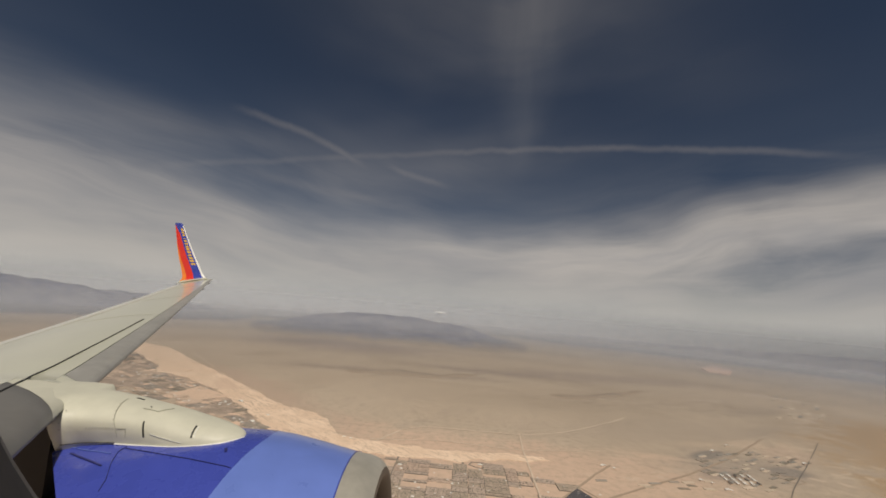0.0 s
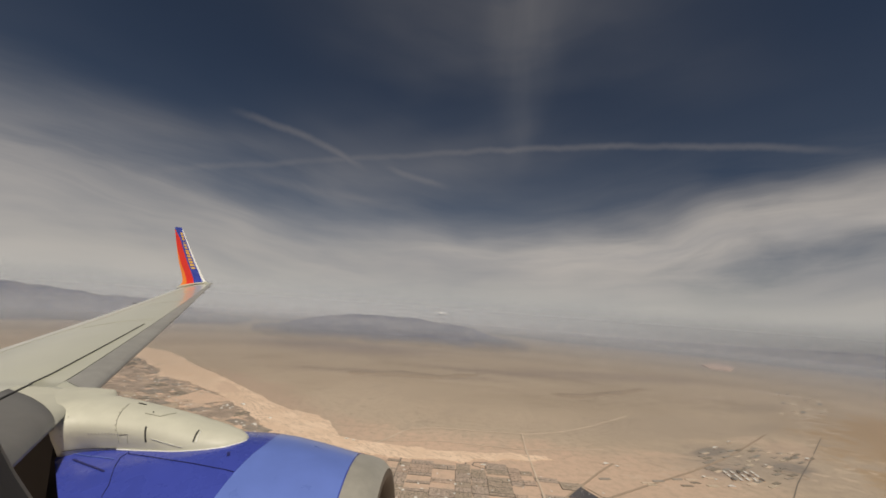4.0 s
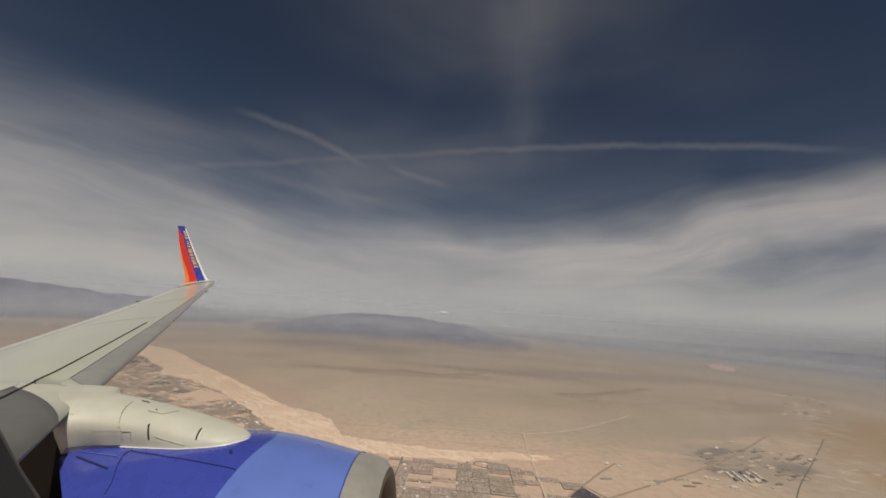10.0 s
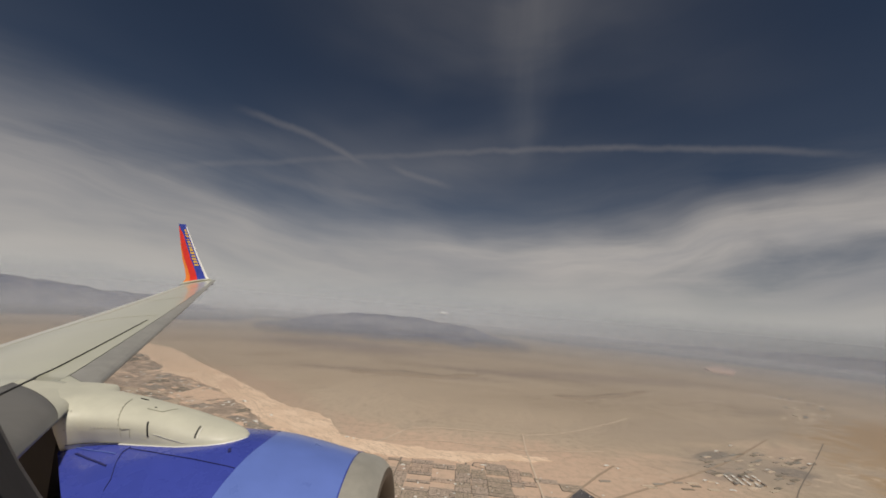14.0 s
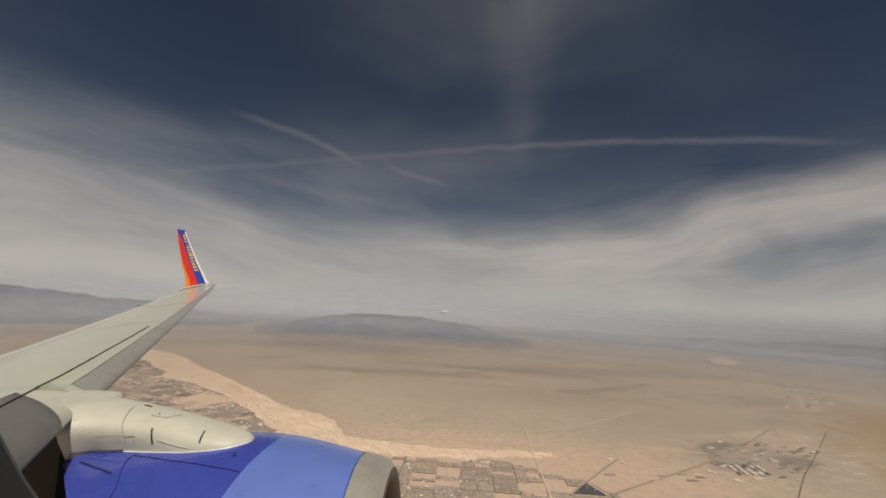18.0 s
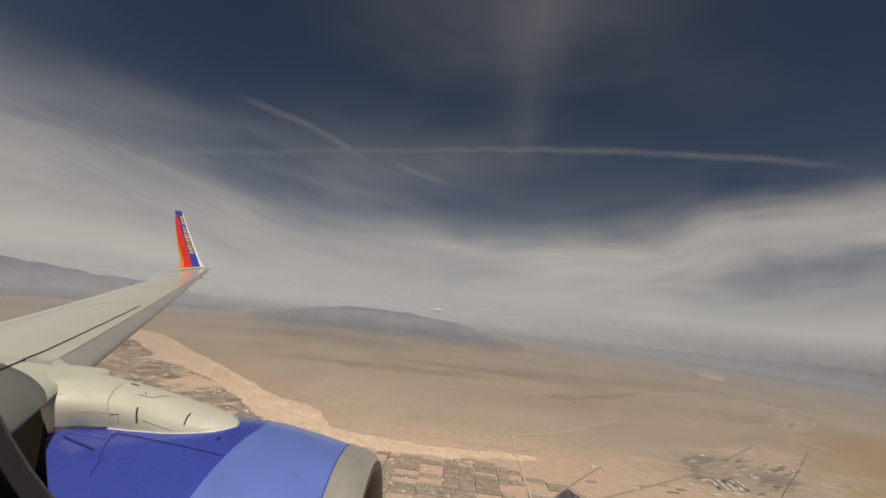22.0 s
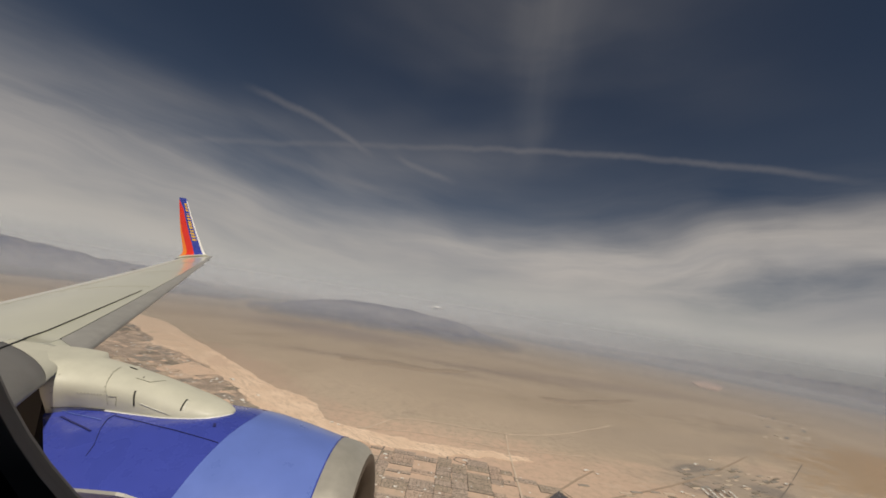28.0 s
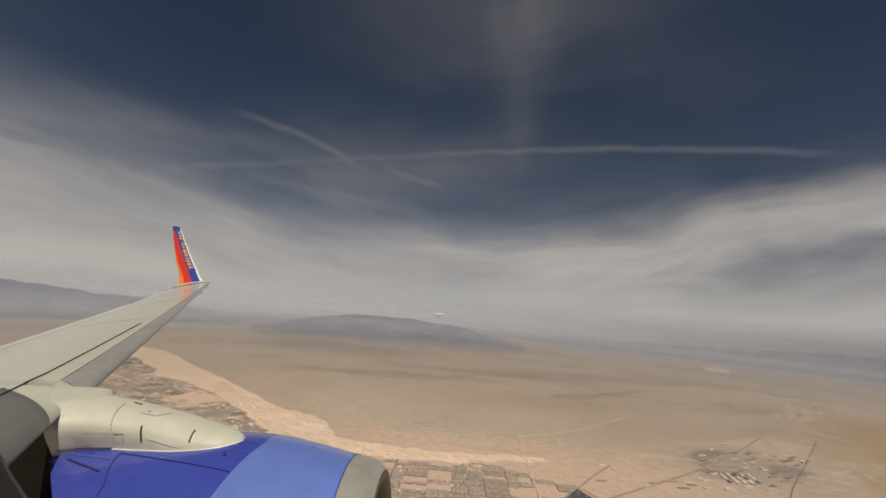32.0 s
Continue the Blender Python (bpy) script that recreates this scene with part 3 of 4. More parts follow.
def plots(poly, turn, w, h, share, seed, soils=None, label="small flat plot of dry ground among houses"):
    """A mosaic of separate bare and planted plots."""
    rnd = random.Random(seed)
    ca, sa = math.cos(radians(turn)), math.sin(radians(turn))
    cx, cy = sum(p[0] for p in poly) / len(poly), sum(p[1] for p in poly) / len(poly)
    for i in range(-16, 17):
        for j in range(-16, 17):
            a, b_ = rnd.uniform(0.6, 1.0) * w, rnd.uniform(0.6, 1.0) * h
            u, v = i * w + rnd.uniform(-2, 2), j * h + rnd.uniform(-2, 2)
            x, y = cx + u * ca - v * sa, cy + u * sa + v * ca
            if rnd.random() < share and inside(x, y, poly):
                sheet("field_plot", [(x + p * a / 2 * ca - q * b_ / 2 * sa, y + p * a / 2 * sa + q * b_ / 2 * ca) for p, q in ((-1, -1), (1, -1), (1, 1), (-1, 1))],
                      rnd.choice(soils or FIELD_SOIL), label, "field", up=0.95 + 0.02 * rnd.randint(0, 9), step=3, rough=2.2, seed=i * 3.1 + j * 1.7)


# ---- housing ----
def houses(name, spots, material, label, size=(1.7, 2.6), height=0.9):
    """Many small hipped roofs on walls in one mesh."""
    verts, faces = [], []
    size, height = (size[0] * SCALE, size[1] * SCALE), height * SCALE
    for x, y, turn in spots:
        x, y = x * SCALE, y * SCALE
        a, b_ = random.uniform(*size) / 2, random.uniform(*size) / 2
        h = height * random.uniform(0.8, 1.3)
        ca, sa = math.cos(turn), math.sin(turn)
        z = rise(x, y) + 0.4
        base = len(verts)
        for px, py, pz in [(-a, -b_, 0), (a, -b_, 0), (a, b_, 0), (-a, b_, 0), (-a, -b_, h), (a, -b_, h), (a, b_, h), (-a, b_, h), (-a * 0.3, 0, h * 1.5), (a * 0.3, 0, h * 1.5)]:
            verts.append((x + px * ca - py * sa, y + px * sa + py * ca, z + pz))
        for f in [(0, 1, 5, 4), (1, 2, 6, 5), (2, 3, 7, 6), (3, 0, 4, 7), (4, 5, 9, 8), (5, 6, 9), (6, 7, 8, 9), (7, 4, 8)]:
            faces.append(tuple(base + i for i in f))
    me = bpy.data.meshes.new(name)
    me.from_pydata(verts, [], faces)
    me.materials.append(material)
    return tagged(new(name, me), label, "houses", kind="stuff")


def town(poly, turn, block, keep, street_every, seed):
    rnd = random.Random(seed)
    cx, cy = sum(p[0] for p in poly) / len(poly), sum(p[1] for p in poly) / len(poly)
    ca, sa = math.cos(turn), math.sin(turn)
    spots, trees = [], []
    span = max(max(abs(p[0] - cx), abs(p[1] - cy)) for p in poly) * 1.4
    nu = int(span / block)
    plan = {}
    for i in range(-nu, nu):
        for j in range(-nu, nu):
            kind = plan.setdefault((i // 4, j // 5), (rnd.random(), rnd.random() < 0.4))
            if kind[0] > keep or i % 4 == 0 or j % 5 == 0:
                continue
            for q in range(2):
                u, v = (i + 0.28 + 0.5 * q) * block, (j + 0.5) * block * 0.62
                if kind[1]:
                    u, v = (i + 0.5) * block, (j + 0.28 + 0.5 * q) * block * 0.62
                u += rnd.uniform(-0.25, 0.25)
                v += rnd.uniform(-0.2, 0.2)
                x, y = cx + u * ca - v * sa, cy + u * sa + v * ca
                if inside(x, y, poly):
                    (spots if rnd.random() < 0.86 else trees).append((x, y, turn))
    return spots, trees


TOWN_B = [(-625, 570), (-630, 790), (-600, 790), (-440, 660), (-336, 598), (-250, 520), (-190, 450), (-150, 427), (-135, 350), (-420, 430)]
TOWN_C = [(-700, 120), (-700, 400), (-430, 425), (-140, 345), (-110, 290), (90, 285), (60, 60)]
sheet("suburb_plot", TOWN_C, SUBURB, "brown suburban ground cut by streets", step=14, rough=4, up=0.45)
sc_, tc_ = town(TOWN_C, radians(12), 5.2, 0.8, 4, 11)
houses("housing_estate", sc_, soil("pink_roof_tiles", (0.46, 0.30, 0.23), 0.25, 0.2, (0.36, 0.25, 0.2)), "dense rows of pink tiled-roof houses", (1.8, 2.8), 0.8)
BLOCK_SOIL = [soil("block_yard_brown", (0.42, 0.32, 0.255), 0.35, 0.25, (0.52, 0.40, 0.32)), soil("block_yard_grey", (0.37, 0.30, 0.25), 0.35, 0.25, (0.47, 0.375, 0.305)),
              soil("block_yard_olive", (0.34, 0.28, 0.22), 0.35, 0.25, (0.43, 0.345, 0.275))]


def strips(name, lines, width, material, label):
    """Many short straight streets in one mesh."""
    verts, faces = [], []
    for (xa, ya), (xb, yb) in lines:
        xa, ya, xb, yb = xa * SCALE, ya * SCALE, xb * SCALE, yb * SCALE
        ln = math.hypot(xb - xa, yb - ya)
        sx, sy = -(yb - ya) / ln * width * SCALE / 2, (xb - xa) / ln * width * SCALE / 2
        base = len(verts)
        for up in (1.05, 0.2):
            verts += [(x + s * sx, y + s * sy, rise(x, y) + up) for x, y, s in ((xa, ya, -1), (xb, yb, -1), (xb, yb, 1), (xa, ya, 1))]
        faces += [tuple(base + i for i in f) for f in ((0, 1, 2, 3), (0, 4, 5, 1), (1, 5, 6, 2), (2, 6, 7, 3), (3, 7, 4, 0))]
    me = bpy.data.meshes.new(name)
    me.from_pydata(verts, [], faces)
    me.materials.append(material)
    return tagged(new(name, me), label, "street", kind="stuff")


def block_town(x0, x1, y0, y1, cw, ch, turn, cx, cy, keep, seed):
    """A grid of housing blocks parted by streets; empty blocks stay bare soil."""
    rnd = random.Random(seed)
    ca, sa = math.cos(radians(turn)), math.sin(radians(turn))

    def at(u, v):
        return cx + u * ca - v * sa, cy + u * sa + v * ca

    spots, trees, lanes = [], [], []
    u = x0
    while u < x1:
        w = cw * rnd.choice((0.5, 0.8, 1.0, 1.5))
        v = y0
        while v < y1:
            h = ch * rnd.choice((0.5, 0.9, 1.0, 1.4))
            mx, my = at(u + w / 2, v + h / 2)
            if rnd.random() < keep(mx, my):
                g = 0.3
                sheet("housing_block", [at(u + g, v + g), at(u + w - g, v + g), at(u + w - g, v + h - g), at(u + g, v + h - g)], rnd.choice(BLOCK_SOIL),
                      "brown block of small houses and yards", "housing block", up=0.9)
                rows = max(2, int(h / 2.1))
                along = rnd.random() < 0.6
                for a in range(1, max(2, int((h if along else w) / 3.2))):
                    q = a / max(2, int((h if along else w) / 3.2))
                    e0, e1 = rnd.choice((0.06, 0.06, 0.2)), rnd.choice((0.94, 0.94, 0.75))
                    while e0 < e1 - 0.05:
                        e2 = min(e1, e0 + rnd.uniform(0.08, 0.34))
                        q2 = q + rnd.uniform(-0.04, 0.04)
                        lanes.append((at(u + w * e0, v + h * q2), at(u + w * e2, v + h * q2)) if along else (at(u + w * q2, v + h * e0), at(u + w * q2, v + h * e2)))
                        e0 = e2 + rnd.uniform(0.04, 0.2)
                if rnd.random() < 0.45:
                    lanes.append((at(u, v), at(u + w, v)))
                if rnd.random() < 0.7:
                    lanes.append((at(u, v), at(u, v + h)))
                n_rows, n_cols = (rows, int((w - 2 * g) / 1.5)) if along else (int(h / 1.5), max(2, int((w - 2 * g) / 2.2)))
                for a in range(n_rows):
                    for c in range(n_cols):
                        pu, pv = u + g + (c + 0.5) * (w - 2 * g) / n_cols, v + g + (a + 0.5) * (h - 2 * g) / n_rows
                        q = rnd.random()
                        if q < 0.80:
                            spots.append((*at(pu, pv), radians(turn)))
                        elif q < 0.93:
                            trees.append((*at(pu, pv), 0.0))
            v += h + 0.1
        u += w + 0.1
    return spots, trees, lanes


def keep_a(x, y):
    if y > 404 - max(0, -70 - x) * 1.5 - max(0, x - 60) * 0.35:
        return 0
    return 0.76 if x < 86 else 0.40 if x < 150 else 0


sa_, ta_, streets_a = block_town(-120, 160, 280, 402, 14, 10.5, -2, 0, 0, keep_a, 5)
houses("housing_estate", sa_[0::3], ROOF, "dense rows of small tan-roofed houses", (0.8, 1.3), 0.2)
houses("housing_estate", sa_[1::3], soil("grey_shingles", (0.38, 0.31, 0.26), 0.25, 0.2, (0.45, 0.37, 0.305)), "dense rows of small grey-roofed houses", (0.7, 1.2), 0.2)
houses("housing_estate", sa_[2::3], soil("pale_tiles", (0.52, 0.43, 0.35), 0.2, 0.2, (0.44, 0.33, 0.26)), "dense rows of small pale-roofed houses", (0.7, 1.2), 0.2)
strips("housing_streets", streets_a, 0.34, soil("brown_street", (0.15, 0.13, 0.115), 0.2, 0.05), "thin dark streets between the rows of houses")
plots(TOWN_B, -30, 34, 22, 0.72, 4)
plots(TOWN_B, -30, 17, 9, 0.34, 14, [FIELD, LOT, FIELD, FIELD_SOIL[0]], "small bare pink yard among houses")
sb_, tb_ = town(TOWN_B, radians(-30), 4.2, 0.34, 4, 8)
houses("housing_estate", sb_, ROOF, "dense rows of small brown-roofed houses", (1.3, 2.1), 0.35)
houses("street_trees", ta_ + tb_ + tc_, TREE, "scattered dark green garden trees", (0.5, 0.9), 0.35)
rnd_ = random.Random(3)
houses("pale_sheds", [p for p in [(rnd_.uniform(-80, 200), rnd_.uniform(300, 402), radians(-2)) for _ in range(90)] if keep_a(p[0], p[1])], PALE_ROOF, "pale flat roofs of shops and schools in the grid", (0.8, 2.6), 0.25)
houses("pale_sheds", [p for p in [(rnd_.uniform(-600, -150), rnd_.uniform(400, 760), radians(-30)) for _ in range(900)] if inside(p[0], p[1], TOWN_B)][:260], PALE_ROOF, "scattered pale flat roofs and bare yards", (0.8, 4.2), 0.35)


def hall(name, x, y, w, l, h, turn, roof, label):
    """A long industrial hall: walls and a shallow gabled roof."""
    x, y, w, l, h = (v * SCALE for v in (x, y, w, l, h))
    ob = thing(name, label, "building", "industrial halls")
    ob.matrix_world = pose(x, y, rise(x, y) + 0.3, 0, 0, turn)
    bm = bmesh.new()
    bmesh.ops.create_cube(bm, size=1, matrix=Matrix.Translation((0, 0, h / 2)) @ Matrix.Diagonal((w, l, h, 1)))
    part("wall", bm, FIELD, ob, smooth=False)
    bm = loft([[(-w / 2 - 0.2, s, h), (0, s, h + 0.16 * w), (w / 2 + 0.2, s, h), (w / 2 + 0.2, s, h - 0.15), (-w / 2 - 0.2, s, h - 0.15)] for s in (-l / 2 - 0.2, l / 2 + 0.2)])
    part("roof", bm, roof, ob, smooth=False)


for i in range(5):
    for j in range(3):
        hall("warehouse", 296 + 8 * i + 2 * j, 420 + 9 * j + 1.2 * i, 2.4, 6.6, 0.9, -12, PALE_ROOF if (i + j) % 4 else DARK_ROOF, "long white-roofed industrial hall in rows")
for x, y, w, l, t_ in [(268, 421, 6, 4, 20), (276, 416, 4, 3, 20), (282, 402, 9, 4, -10), (345, 520, 10, 4, 30), (382, 548, 8, 3, 10), (440, 500, 9, 4, 25), (368, 470, 6, 3, 0),
                        (-210, 470, 10, 5, -30), (-205, 500, 6, 4, -30), (-262, 545, 12, 5, -30), (-30, 388, 5, 4, 0), (-28, 380, 3, 3, 0), (46, 405, 7, 3, 0), (175, 432, 8, 4, 20), (185, 428, 4, 4, 20),
                        (-98, 449, 6, 3, 10), (-90, 446, 4, 3, 10)]:
    hall("workshop", x, y, w * 0.7, l * 0.6, 0.8, t_, PALE_ROOF, "small pale-roofed building among yards")
lane("dirt_road", [(372, 440), (380, 436), (390, 442), (388, 454), (376, 458), (368, 450), (372, 440)], 1.2, DUSTROAD, "dark oval loop road in the yards")


# yards, spoil heaps and gravel round the works
YARD_SOIL = [GREY_LOT, FIELD_SOIL[1], soil("pale_gravel", (0.50, 0.42, 0.33), 0.2, 0.05), soil("ash_yard", (0.30, 0.28, 0.25), 0.2, 0.05), FIELD_SOIL[4], TRACK]
plots([(285, 430), (300, 490), (350, 525), (440, 540), (450, 505), (380, 440), (320, 405)], 28, 15, 4.2, 0.30, 21, YARD_SOIL, "narrow gravel yard at the desert works")
plots([(150, 385), (160, 415), (215, 415), (260, 440), (290, 420), (260, 385)], 10, 13, 4, 0.22, 22, YARD_SOIL, "small dusty yard beside the highway")
plots([(640, 720), (600, 760), (740, 900), (800, 1010), (860, 960), (780, 820)], 48, 30, 8, 0.3, 23, [YARD_SOIL[2], TRACK, YARD_SOIL[3]], "pale scraped strip in the desert")


def puff(x, y, z, w, label):
    """A small flat-based cloud of overlapping lumps."""
    m = surface("cloud_white", (0.80, 0.80, 0.80), 1.0, 0, 0.04, 0.05)
    bm = bmesh.new()
    rnd = random.Random(7)
    for i in range(26):
        u = rnd.uniform(-1, 1)
        r = w * 0.16 * (1.15 - abs(u)) * rnd.uniform(0.6, 1.0)
        bmesh.ops.create_icosphere(bm, subdivisions=2, radius=1, matrix=Matrix.Translation((x + u * w / 2, y + rnd.uniform(-0.2, 0.2) * w, z + r * 0.3)) @ Matrix.Diagonal((r * 1.7, r * 1.7, r * 0.55, 1)))
    for v in bm.verts:
        n1 = noise.noise(v.co * 0.06)
        v.co += Vector((3 * n1, 3 * n1, 2 * n1))
    tagged(mesh_object("small_cloud", bm, m), label, "cloud")


puff(*polar(-0.6, 3900), EYE - 3900 * math.tan(radians(1.2)), 130, "small white cloud over the far mountains")


# ---- distance haze imitated by added translucent sheets; the veils end in nothing at their lower and upper edges ----
def haze_mix(name, density, tone):
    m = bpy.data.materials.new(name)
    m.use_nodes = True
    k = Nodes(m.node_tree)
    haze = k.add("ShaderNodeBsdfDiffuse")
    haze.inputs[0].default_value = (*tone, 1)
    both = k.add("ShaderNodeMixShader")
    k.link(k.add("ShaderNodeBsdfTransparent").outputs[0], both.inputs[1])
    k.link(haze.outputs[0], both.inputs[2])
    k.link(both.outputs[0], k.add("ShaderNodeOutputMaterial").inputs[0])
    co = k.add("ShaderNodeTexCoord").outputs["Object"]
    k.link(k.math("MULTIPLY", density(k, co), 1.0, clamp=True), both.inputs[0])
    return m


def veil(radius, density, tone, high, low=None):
    """An upright translucent curtain in haze colour; high, low: heights between which it fades out."""
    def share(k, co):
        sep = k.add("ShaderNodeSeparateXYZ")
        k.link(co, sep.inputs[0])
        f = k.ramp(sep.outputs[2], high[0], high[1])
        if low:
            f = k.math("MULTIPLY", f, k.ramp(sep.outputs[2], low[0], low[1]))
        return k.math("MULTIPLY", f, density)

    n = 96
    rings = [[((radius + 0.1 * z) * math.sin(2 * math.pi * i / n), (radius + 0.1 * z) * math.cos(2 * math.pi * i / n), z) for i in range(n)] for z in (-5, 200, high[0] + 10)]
    ob = mesh_object("haze_sheet", loft(rings, cap=False), haze_mix("haze_curtain", share, tone))
    tagged(ob, "added translucent curtain standing in for distance haze", "haze", kind="stuff")


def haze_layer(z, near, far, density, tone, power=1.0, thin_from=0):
    """A translucent sheet whose haze colour thickens with distance; thin_from: where it thins out again towards its
    rim, and then it is level.
    """
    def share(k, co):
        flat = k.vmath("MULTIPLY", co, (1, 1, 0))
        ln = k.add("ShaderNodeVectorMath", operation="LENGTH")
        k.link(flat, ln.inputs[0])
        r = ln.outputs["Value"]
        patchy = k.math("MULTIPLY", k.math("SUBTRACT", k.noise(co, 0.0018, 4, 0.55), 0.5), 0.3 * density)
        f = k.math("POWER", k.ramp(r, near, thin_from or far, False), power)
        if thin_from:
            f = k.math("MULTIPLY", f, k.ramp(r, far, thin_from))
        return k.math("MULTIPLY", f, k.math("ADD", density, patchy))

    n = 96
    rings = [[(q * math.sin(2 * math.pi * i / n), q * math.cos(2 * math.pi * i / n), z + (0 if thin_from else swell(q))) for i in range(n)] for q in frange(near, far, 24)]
    ob = mesh_object("haze_sheet", loft(rings, cap=False), haze_mix("haze_level", share, tone))
    tagged(ob, "added translucent sheet standing in for distance haze", "haze", kind="stuff")


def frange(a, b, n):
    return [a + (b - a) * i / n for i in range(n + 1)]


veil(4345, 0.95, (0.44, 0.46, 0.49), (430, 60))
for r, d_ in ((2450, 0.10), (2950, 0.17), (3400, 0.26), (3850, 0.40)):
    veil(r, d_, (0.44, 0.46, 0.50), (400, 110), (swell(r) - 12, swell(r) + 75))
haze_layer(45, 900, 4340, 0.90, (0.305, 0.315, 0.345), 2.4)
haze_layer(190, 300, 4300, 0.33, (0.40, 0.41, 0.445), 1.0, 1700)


# ---- the aircraft; its own axes: x forward, y outboard, z up, from the seat's eye ----
NOSE_UP = Matrix.Translation((0, 0, EYE)) @ Matrix.Rotation(radians(-3.5), 4, "Y")
plane = thing("airliner", "white and blue twin-jet airliner in flight", "airplane")
plane.matrix_world = NOSE_UP


def le(y):
    """Leading edge of the wing: x, z."""
    if y < 3.3:
        return -2.95 + 0.66 * (3.3 - y), -0.80 - 0.02 * (3.3 - y)
    return -3.154 - 0.518 * (y - 3.7), -0.784 + 0.1347 * (y - 3.7) - 0.03 * math.sin(math.pi * min(1, (y - 3.3) / 12.2))


def chord(y):
    return interp(y, [(0.0, 5.6), (3.7, 3.2), (15.5, 1.28), (16, 1.2)])


def pitch_of(y):
    return radians(interp(y, [(0, 7.8), (3.7, 7.8), (15.5, 9.36)]))


def thick(y):
    return interp(y, [(0, 0.09), (3.7, 0.087), (15.5, 0.03)])


UP = [(0.0, 0.0), (0.004, 0.10), (0.015, 0.20), (0.04, 0.33), (0.08, 0.46), (0.15, 0.60), (0.25, 0.70), (0.38, 0.74), (0.5, 0.70), (0.62, 0.60), (0.75, 0.43), (0.88, 0.22), (1.0, 0.01)]
LOW = [(1.0, -0.01), (0.85, -0.05), (0.7, -0.16), (0.5, -0.36), (0.3, -0.48), (0.15, -0.46), (0.06, -0.36), (0.02, -0.22), (0.005, -0.09)]


def foil(y, s, v):
    """A point of the wing's section at y: s along the chord, v of the thickness."""
    x0, z0 = le(y)
    c, a = chord(y), pitch_of(y)
    h = v * thick(y) * c
    return Vector((x0 - s * c * math.cos(a) + 0, y, z0 + 0.096 * thick(y) * c - s * c * math.sin(a) + h))


def top(y, s, up=0.0):
    v = interp(s, UP)
    return foil(y, s, v) + Vector((0, 0, up))


def wing_strip(ys, prof):
    return loft([[foil(y, s, v) for s, v in prof] for y in ys])


def nose_profile(s_end):
    lo = [p for p in LOW if p[0] < s_end]
    hi = [p for p in UP if p[0] < s_end]
    return hi + [(s_end, interp(s_end, UP)), (s_end, interp(s_end, LOW[::-1]))] + lo


def body_profile(s0, s1=1.0):
    return [(s0, interp(s0, UP))] + [p for p in UP if s0 < p[0] < s1] + [(s1, interp(s1, UP)), (s1, interp(s1, LOW[::-1]))] + \
        [p for p in LOW if s0 < p[0] < s1] + [(s0, interp(s0, LOW[::-1]))]


wing = part("wing", wing_strip([3.2, 3.3] + frange(3.6, 15.5, 40), body_profile(0.083)), WING_TOP, plane, "pale grey painted wing, upper skin clean")
part("inboard_panel", wing_strip(frange(-0.1, 3.21, 10), body_profile(0.15)), WING_TOP, wing)
# bare metal slats, each a piece of the leading edge
CUT = foil(3.56, 0.083, 0.46).cross(foil(3.70, 0.02, -0.22))


def cut_y(q, v):
    """Where the slat's inboard end cuts the section point (q, v): one straight saw cut."""
    return min((3.30 + 0.004 * i for i in range(150)), key=lambda y: abs(foil(y, q, v).dot(CUT)))


def fillet_y(q, v):
    """Outboard end of the bare inboard leading edge, which sweeps out as it climbs over the nose."""
    # underside: dark metal carried further outboard to paint the shade below the nose
    return 3.08 if v < 0 else 2.63 + 0.46 * (q / 0.15) ** 0.85


def edge_piece(y0, y1, prof, n):
    """A length of the leading edge between two ends, each a number or a function of the section point."""
    rings = []
    for i in range(n + 1):
        ring = []
        for q, v in prof:
            a, b = (y0(q, v) if callable(y0) else y0), (y1(q, v) if callable(y1) else y1)
            ring.append(foil(a + (b - a) * i / n, q, v))
        rings.append(ring)
    return loft(rings)


def fine_nose(q_end):
    """Nose profile with close steps over the upper side."""
    up = [q_end * (i / 14) ** 2 for i in range(15)]
    return [(q, interp(q, UP)) for q in up] + [(q_end, interp(q_end, LOW[::-1]))] + [p for p in LOW if p[0] < q_end]


part("slat", edge_piece(cut_y, 6.9, fine_nose(0.080), 14), [BARE], wing, "dull bare-metal leading-edge slat with a worn inboard end")
for a, b in [(6.91, 9.9), (9.91, 12.7), (12.71, 15.45)]:
    part("slat", wing_strip(frange(a, b, 12), nose_profile(0.080)), [BARE], wing, "dull bare-metal leading-edge slat")
part("fixed_leading_edge", edge_piece(3.22, lambda q, v: cut_y(q, v) - 0.006, fine_nose(0.082), 5), WING_TOP, wing)
part("inboard_leading_edge", edge_piece(-0.1, fillet_y, fine_nose(0.148), 12), DULL, wing, "dull metal inboard leading edge")
part("root_fillet", edge_piece(lambda q, v: fillet_y(q, v) + 0.005, 3.215, fine_nose(0.149), 8), CREAM, wing)
# dark gap behind the slat line and other seams
gap_a, gap_b = top(3.4, 0.1506), top(4.0, 0.147)


def on_skin(y):
    """The point of the upper skin at y that carries the gap on in a straight line."""
    across = gap_a.cross(gap_b)
    return min((top(y, 0.05 + 0.002 * i, 0.004) for i in range(200)), key=lambda p: abs(p.dot(across)))


part("spoiler_gap", ribbon([on_skin(2.3 + 0.11 * i) for i in range(10)] + [top(y, 0.150 - 0.0063 * (y - 3.5), 0.004) for y in frange(3.4, 6.5, 26)], 0.011, (0, 0, 1)), SEAL, wing, "black seal in a long skin gap")
